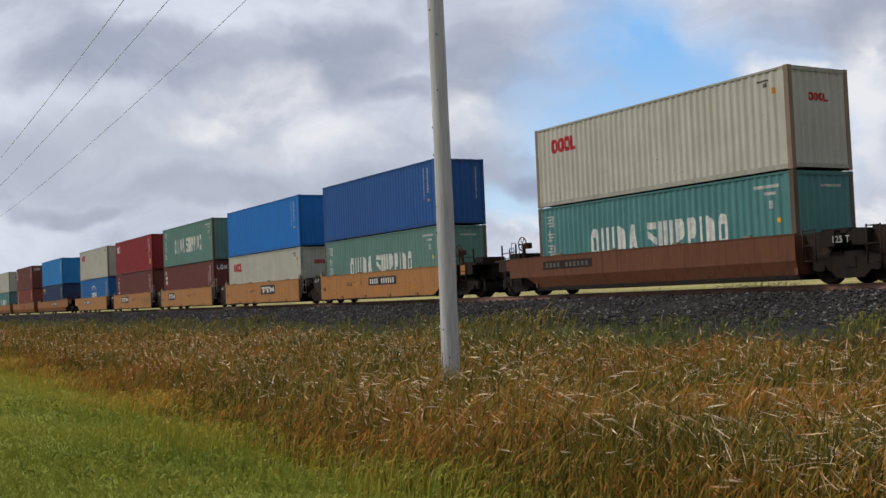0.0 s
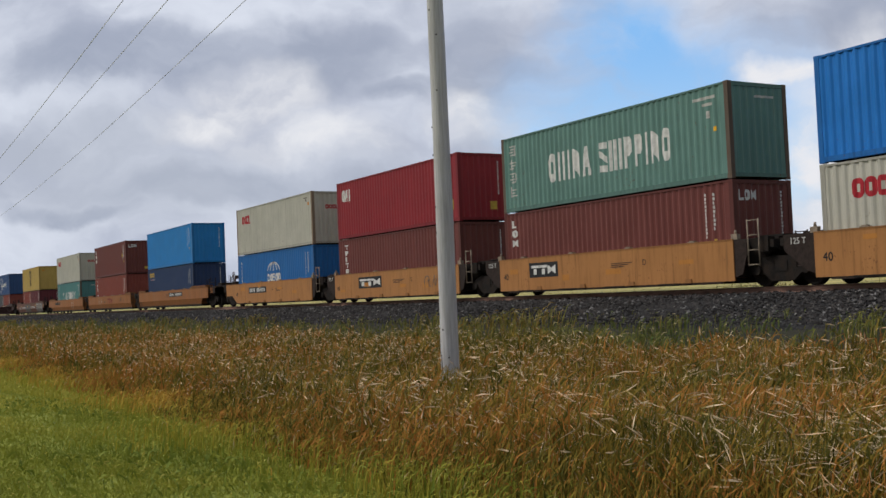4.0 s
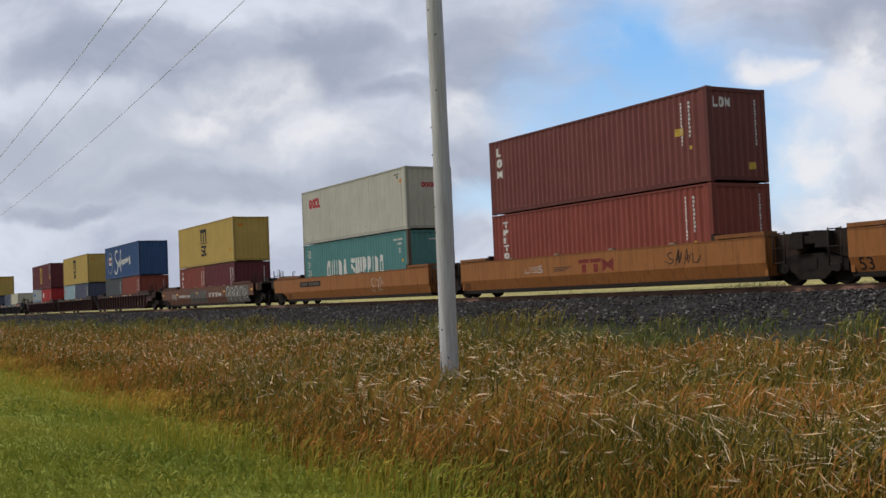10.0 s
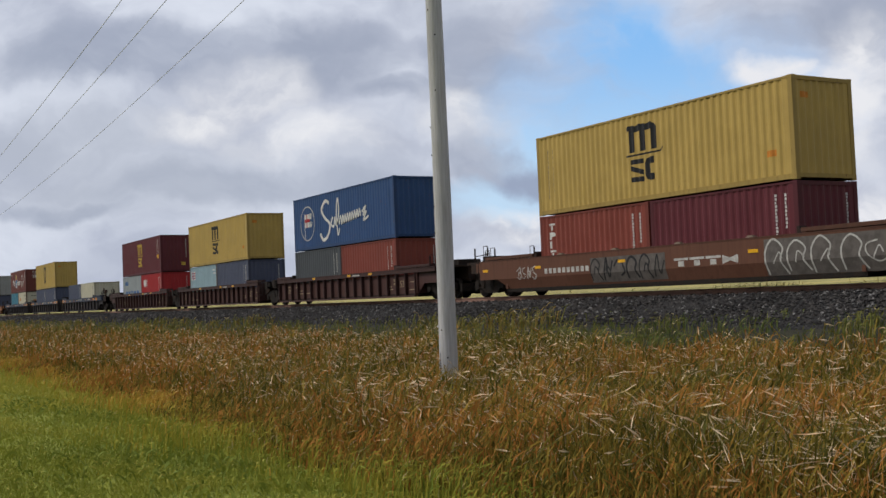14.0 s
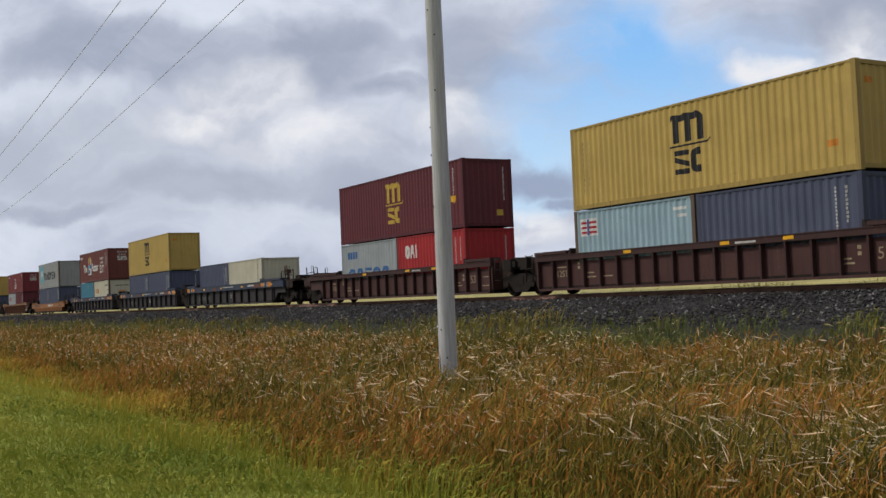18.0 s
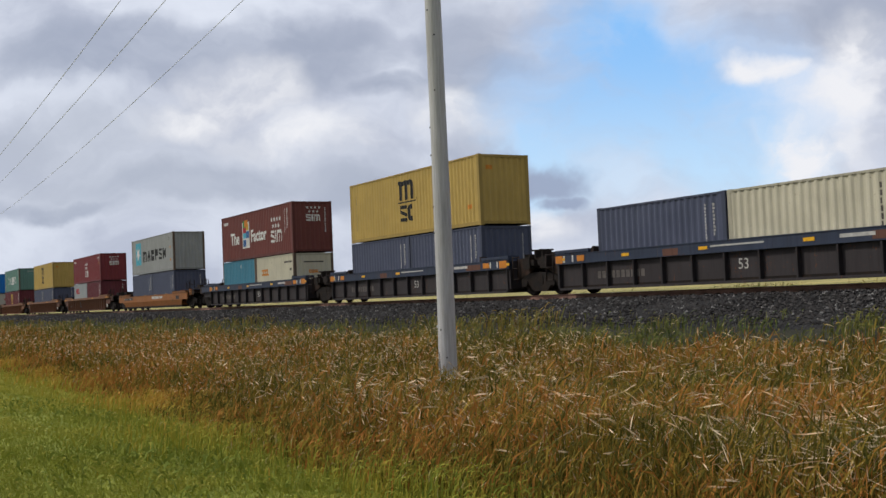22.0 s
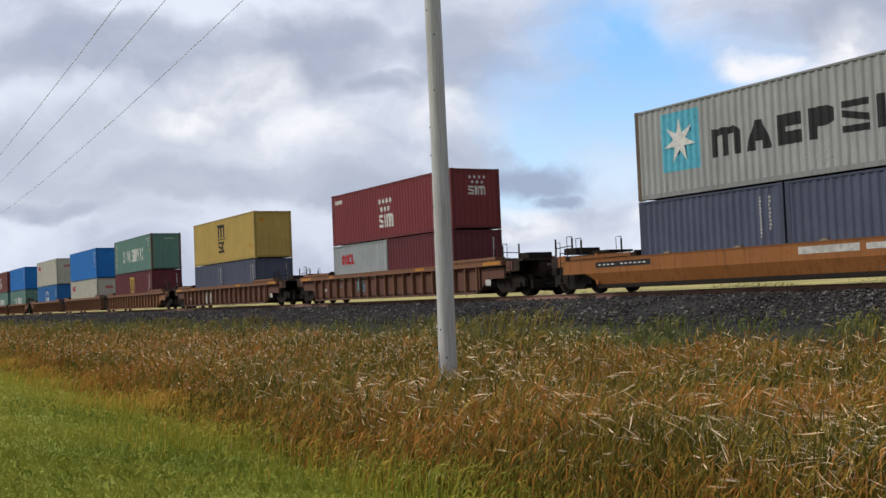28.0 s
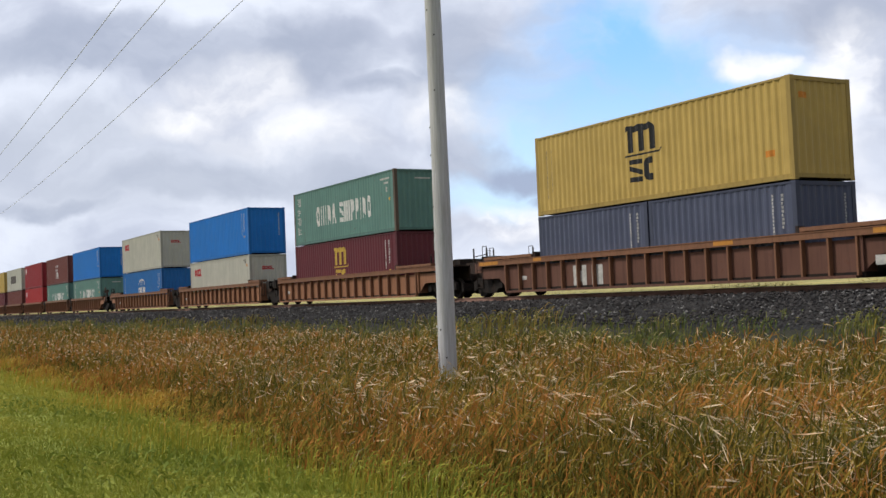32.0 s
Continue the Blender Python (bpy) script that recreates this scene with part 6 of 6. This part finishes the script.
def plant_material(name, low, mid, warm, tip, tip_from=0.62):
    m, nd = material(name)
    val = {k: nd.add("ShaderNodeAttribute", attribute_name=k).outputs["Fac"] for k in ("along", "tone", "dry")}
    c = nd.mix(nd.span(val["tone"], 0.0, 0.5, smooth=False), low, mid)
    c = nd.mix(nd.span(val["tone"], 0.55, 0.95), c, warm)
    c = nd.mix(nd.math("MULTIPLY", nd.span(val["along"], tip_from, tip_from + 0.18), val["dry"]), c, tip)
    bsdf = nd.surface(c, 0.75, 0.0, None, spec=0.12)
    thin = nd.add("ShaderNodeBsdfTranslucent")
    nd.wire(c, thin.inputs["Color"])
    blend = nd.add("ShaderNodeMixShader")
    blend.inputs["Fac"].default_value = 0.16
    nd.wire(bsdf.outputs[0], blend.inputs[1])
    nd.wire(thin.outputs[0], blend.inputs[2])
    out = [k for k in nd.tree.nodes if k.type == "OUTPUT_MATERIAL"][0]
    nd.wire(blend.outputs[0], out.inputs["Surface"])
    return m


# reed tips: dry tan, its colour raised further for the light they catch
REED = plant_material("reed_leaves", (0.088, 0.090, 0.017, 1), (0.315, 0.214, 0.035, 1), (0.440, 0.188, 0.042, 1), (1.0, 0.78, 0.54, 1), 0.76)
TURF = plant_material("lawn_grass", (0.170, 0.212, 0.034, 1), (0.278, 0.295, 0.044, 1), (0.410, 0.380, 0.064, 1), (0.44, 0.39, 0.09, 1))
BANKGRASS = plant_material("bank_grass", (0.085, 0.122, 0.036, 1), (0.185, 0.180, 0.044, 1), (0.320, 0.215, 0.050, 1), (0.50, 0.41, 0.22, 1))
VERGE = plant_material("verge_grass", (0.180, 0.235, 0.032, 1), (0.370, 0.325, 0.044, 1), (0.540, 0.320, 0.056, 1), (0.50, 0.40, 0.18, 1))


def heights(y):
    return np.interp(y, (2.4, 3.6, 5.4, 8, 10.5, 14, 17.0, 19.5, 21), (0, -0.10, -0.5, -0.74, -0.74, -0.5, -0.05, 0.42, 0.55))


def patchy(x, y, scale, seed):
    """Cheap smooth variation from summed waves."""
    r = np.random.default_rng(seed)
    out = np.zeros_like(x)
    for _ in range(7):
        a, b, c = r.normal(0, scale, 2).tolist() + [r.uniform(0, 6.28)]
        out += np.sin(a * x + b * y + c)
    return np.tanh(out / 7 ** 0.5)


def scatter(rng, count, near, far, power, b0, b1, y0, y1):
    """Places by distance and bearing from the lawn's edge, kept between two lines along the track; y0 None: from the shore on."""
    r = near + (far - near) * rng.random(count) ** power
    b = np.radians(b0 + (b1 - b0) * rng.random(count))
    x, y = -r * np.sin(b), r * np.cos(b)
    edge = 0.35 * patchy(x, y, 0.9, 5) + 0.25 * rng.normal(0, 1, count)
    keep = (y > (shore(x) if y0 is None else y0) + edge) & (y < y1 + edge)
    return x[keep], y[keep], r[keep]


def build_reeds():
    rng = np.random.default_rng(11)
    xs = [scatter(rng, 205000, 6.0, 42.0, 1.1, 33, 87, None, 15.2), scatter(rng, 60000, 40.0, 190.0, 1.6, 60, 88.6, None, 15.6), scatter(rng, 15000, 4.0, 40.0, 0.8, -62, 33, None, 15.2)]
    x, y, r = (np.concatenate(k) for k in zip(*xs))
    n = len(x)
    clump = patchy(x, y, 1.1, 21)
    edge_in = np.clip(0.36 + (y - shore(x)) / 2.1, 0.22, 1.0)
    tall = (0.84 + 0.13 * clump + rng.normal(0, 0.15, n)) * edge_in * (1 - 0.07 * np.clip((y - 11) / 4, 0, 1))
    tall = np.clip(tall, 0.25, 1.9)
    wide = (0.011 + 0.00055 * r) * rng.uniform(0.55, 1.35, n)
    wind = rng.normal(1.05, 0.7, n) + 0.5 * patchy(x, y, 1.4, 23)
    wind = np.where(rng.random(n) < 0.24, wind + math.pi, wind)
    lean = (np.abs(rng.normal(0.08, 0.10, n)), wind)
    share = 0.21 + 0.12 * np.clip((y - 8) / 4, 0, 1) + 0.16 * np.clip((r - 16) / 16, 0, 1) + 0.08 * patchy(x, y, 0.7, 41) + 0.07 * patchy(x, y, 2.3, 43)
    dry = ((rng.random(n) < share) & (edge_in > 0.55 + 0.4 * rng.random(n))).astype(float) * rng.uniform(0.6, 1, n)
    is_dry = dry > 0
    bend = (np.where(is_dry, rng.uniform(0.12, 0.32, n) * np.interp(r, (11, 28), (1.0, 0.45)), rng.uniform(0.25, 0.5, n)),
            np.where(is_dry, rng.normal(-0.70, 0.45, n), rng.normal(1.25, 0.25, n)),
            np.where(is_dry, rng.uniform(-0.2, 0.35, n), rng.uniform(0.0, 0.7, n)))
    tall = np.where(is_dry, tall * 1.10 + 0.03, tall * 0.86)
    wide = np.where(is_dry, wide * 1.14, wide)
    far_left = np.clip((-x - 15) / 9, 0, 1)
    # three kinds of leaf: green, straw, rust-orange; their share changes from clump to clump
    lot = rng.random(n) + 0.24 * patchy(x, y, 0.55, 31) + 0.22 * patchy(x, y, 1.9, 33) - 0.12 * np.clip((y - 12) / 4, 0, 1) + (0.18 * far_left + 0.02) * (1 - edge_in) + 0.06 * far_left
    tone = np.clip(np.where(lot < 0.42, 0.06, np.where(lot < 0.75, 0.45, 0.92)) + rng.normal(0, 0.09, n), 0, 1)
    foot = np.stack([x, y, heights(y)], 1)
    turn = rng.uniform(0, 2 * math.pi, n)
    cell = np.where(r < 42, np.floor(x / 2.5) * 100 + np.floor(y / 2.5), -90000 + np.floor(x / 16))
    for k, key in enumerate(np.unique(cell)):
        s = cell == key
        if s.sum() < 12:
            continue
        c = np.array([x[s].mean(), y[s].mean(), heights(y[s].mean())])
        me = blade_mesh("reed_bed", REED, foot[s] - c, tall[s], wide[s], [q[s] for q in lean], [q[s] for q in bend], tone[s], dry[s], turn[s])
        ob = tagged(new("reed_bed", me), "dense wild reeds, green stems with dry tan tips", "reeds", "reed beds in the ditch", "stuff")
        where = pose(*c)
        ob.matrix_basis = where
        SWAYING.append((ob, where, float(c[0]), float(c[1])))


def build_lawn():
    rng = np.random.default_rng(12)
    x, y, r = (np.concatenate(k) for k in zip(scatter(rng, 170000, 6.0, 46.0, 1.1, 50, 92, -3.0, 6.6), scatter(rng, 30000, 0.3, 16.0, 0.7, -70, 290, -14.0, 4.0)))
    keep = rng.random(len(x)) > np.clip((y - shore(x) + 0.6) / 1.2, 0, 1)
    x, y, r = x[keep], y[keep], r[keep]
    n = len(x)
    tall = np.clip(0.075 + 0.04 * patchy(x, y, 1.6, 14) + rng.normal(0, 0.02, n) + 0.08 * np.clip((y - shore(x) + 1.4) / 1.4, 0, 1), 0.04, 0.4)
    wide = (0.005 + 0.0005 * r) * rng.uniform(0.7, 1.4, n)
    # brighter tone to the far left offsets the blades' self-shading in colour
    tone = np.clip(0.36 + 0.26 * patchy(x, y, 0.6, 13) + 0.18 * patchy(x, y, 1.6, 14) + 0.45 * np.clip((-x - 12) / 8, 0, 1) + rng.normal(0, 0.05, n), 0, 1)
    me = blade_mesh("lawn_grass", TURF, np.stack([x, y, heights(y)], 1), tall, wide, (np.abs(rng.normal(0.3, 0.2, n)), rng.uniform(0, 6.28, n)),
                    (rng.uniform(0.2, 0.5, n), rng.normal(0.4, 0.4, n), rng.uniform(0.2, 1.0, n)), tone, (rng.random(n) < 0.10).astype(float), rng.uniform(0, 6.28, n))
    tagged(new("lawn_grass", me), "short bright green mown grass", "grass", "", "stuff")
    # low broad-leaved weeds in the lawn
    x, y, r = scatter(rng, 5000, 7.0, 22.0, 0.8, 58, 86, 0.5, 4.4)
    keep = patchy(x, y, 1.2, 91) > rng.normal(0.45, 0.3, len(x))
    x, y, r = x[keep], y[keep], r[keep]
    n = len(x)
    me = blade_mesh("lawn_weeds", TURF, np.stack([x, y, heights(y)], 1), rng.uniform(0.06, 0.15, n), rng.uniform(0.018, 0.04, n), (rng.uniform(0.2, 0.8, n), rng.uniform(0, 6.28, n)),
                    (rng.uniform(0.3, 0.6, n), rng.normal(0.3, 0.4, n), rng.uniform(0.2, 1.0, n)), np.clip(rng.normal(0.12, 0.15, n), 0, 1), np.zeros(n), rng.uniform(0, 6.28, n))
    tagged(new("lawn_weeds", me), "low broad-leaved green weeds in the lawn", "weeds", "", "stuff")
    # the foot of the bank: thick in places, bare stone between
    x, y, r = scatter(rng, 110000, 14.0, 150.0, 1.5, 30, 87.5, 14.4, 20.6)
    lush = np.interp(x, (-140, -60, -40, -30, -25, -23.4, -22, -18.7, -18.0, -16.9, -16.2, -10), (0.85, 0.9, 0.9, 0.95, 0.8, 0.4, 0.95, 0.95, 0.10, 0.10, 0.95, 0.95))
    low = np.clip((17.2 - y) / 1.5, 0, 1)
    keep = rng.random(len(x)) < np.maximum(lush, 0.55 * low)
    x, y, r, lush, low = x[keep], y[keep], r[keep], lush[keep], low[keep]
    n = len(x)
    tuft = patchy(x, y, 0.8, 17)
    tall = np.clip((0.34 + 0.20 * tuft + rng.normal(0, 0.09, n)) * (0.45 + 0.65 * lush) + 0.35 * low * (0.4 + 0.6 * lush), 0.08, 1.0)
    me = blade_mesh("bank_grass", BANKGRASS, np.stack([x, y, heights(y)], 1), tall, (0.008 + 0.0006 * r) * rng.uniform(0.7, 1.3, n), (np.abs(rng.normal(0.2, 0.15, n)), rng.normal(0.3, 1.2, n)),
                    (rng.uniform(0.2, 0.4, n), rng.normal(0.5, 0.5, n), rng.uniform(0.2, 1.2, n)), np.clip(0.30 + 0.2 * tuft + 0.22 * np.clip((-x - 23) / 3, 0, 1) + rng.normal(0, 0.2, n), 0, 1), (rng.random(n) < 0.07).astype(float), rng.uniform(0, 6.28, n))
    tagged(new("bank_grass", me), "rough green grass on the foot of the bank", "grass", "", "stuff")
    n = 22000
    x, y = -8 - 150 * rng.random(n) ** 1.3, rng.uniform(28.6, 31.5, n)
    clump = patchy(x, y, 0.5, 27)
    keep = clump > rng.normal(0.2, 0.5, n)
    x, y, clump = x[keep], y[keep], clump[keep]
    n = len(x)
    me = blade_mesh("track_weeds", BANKGRASS, np.stack([x, y, np.full(n, 0.5)], 1), np.clip(0.72 + 0.24 * clump + rng.normal(0, 0.12, n), 0.3, 1.2), rng.uniform(0.012, 0.028, n), (np.abs(rng.normal(0.1, 0.1, n)), rng.normal(0.3, 1.2, n)),
                    (rng.uniform(0.2, 0.4, n), rng.normal(0.8, 0.5, n), rng.uniform(0.2, 1.2, n)), rng.random(n), (rng.random(n) < 0.25).astype(float), rng.uniform(0, 6.28, n))
    tagged(new("track_weeds", me), "tall rough weeds beyond the track", "weeds", "", "stuff")


def build_verge():
    """Rough grass that rises from the lawn to the reeds."""
    rng = np.random.default_rng(15)
    x, y, r = scatter(rng, 150000, 6.0, 60.0, 1.15, 38, 89, 0.8, 8.5)
    u = (y - shore(x) + 0.8 * patchy(x, y, 0.9, 61) + 2.5) / 3.6
    keep = (u > 0) & (u < 1.05) & (rng.random(len(x)) < np.clip(0.04 + u * u * 1.0, 0.03, 0.9))
    x, y, r, u = x[keep], y[keep], r[keep], u[keep]
    n = len(x)
    tall = np.clip(0.06 + 0.34 * u + rng.normal(0, 0.06, n) + 0.06 * patchy(x, y, 1.6, 71), 0.07, 0.8)
    # the far-left rise in tone makes up in colour for shade among the blades
    tone = np.clip(0.16 + 0.22 * np.clip((-x - 13) / 9, 0, 1) + (0.38 + 0.14 * np.clip((-x - 15) / 9, 0, 1)) * u + 0.20 * patchy(x, y, 0.8, 81) + rng.normal(0, 0.2, n), 0, 1)
    me = blade_mesh("verge_grass", VERGE, np.stack([x, y, heights(y)], 1), tall, (0.006 + 0.0005 * r) * rng.uniform(0.7, 1.3, n), (np.abs(rng.normal(0.15, 0.12, n)), rng.normal(1.0, 1.2, n)),
                    (rng.uniform(0.2, 0.4, n), rng.normal(0.9, 0.5, n), rng.uniform(0.2, 1.2, n)), tone, (rng.random(n) < 0.03).astype(float), rng.uniform(0, 6.28, n))
    tagged(new("verge_grass", me), "rough yellow-green grass between lawn and reeds", "grass", "", "stuff")


build_reeds()
build_lawn()
build_verge()


# ---- all that moves ----
def motions():
    times = [2.0 * i for i in range(17)]
    for ob, where in RIDING:
        walk(ob, [(t, Matrix.Translation((run(t), 0, 0)) @ where) for t in times])
    # wheels roll: one turning wheelset of each size, whose keys its likes share
    for r in (0.42, 0.48):
        same = [w for w, q in WHEELS if q == r]
        walk(same[0], [(i / FPS, pose(0, 0, 0, 0, math.degrees(run(i / FPS) / r) % 360, 0)) for i in range(int(SECONDS * FPS) + 1)])
        for w in same[1:]:
            w.rotation_mode = "QUATERNION"
            w.animation_data_create()
            w.animation_data.action = same[0].animation_data.action
            w.animation_data.action_slot = same[0].animation_data.action_slot
    for ob, where, x, y in SWAYING:
        rows = []
        for i in range(33):
            a = 0.55 * math.sin(1.9 * i - 0.25 * x) + 0.3 * math.sin(1.13 * i + 0.5 * y)
            rows.append((float(i), where @ pose(0, 0, 0, 0.25 * a, 0.55 * a, 0)))
        walk(ob, rows)
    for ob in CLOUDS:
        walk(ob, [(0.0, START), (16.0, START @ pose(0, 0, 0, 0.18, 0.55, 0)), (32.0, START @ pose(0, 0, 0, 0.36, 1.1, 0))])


motions()
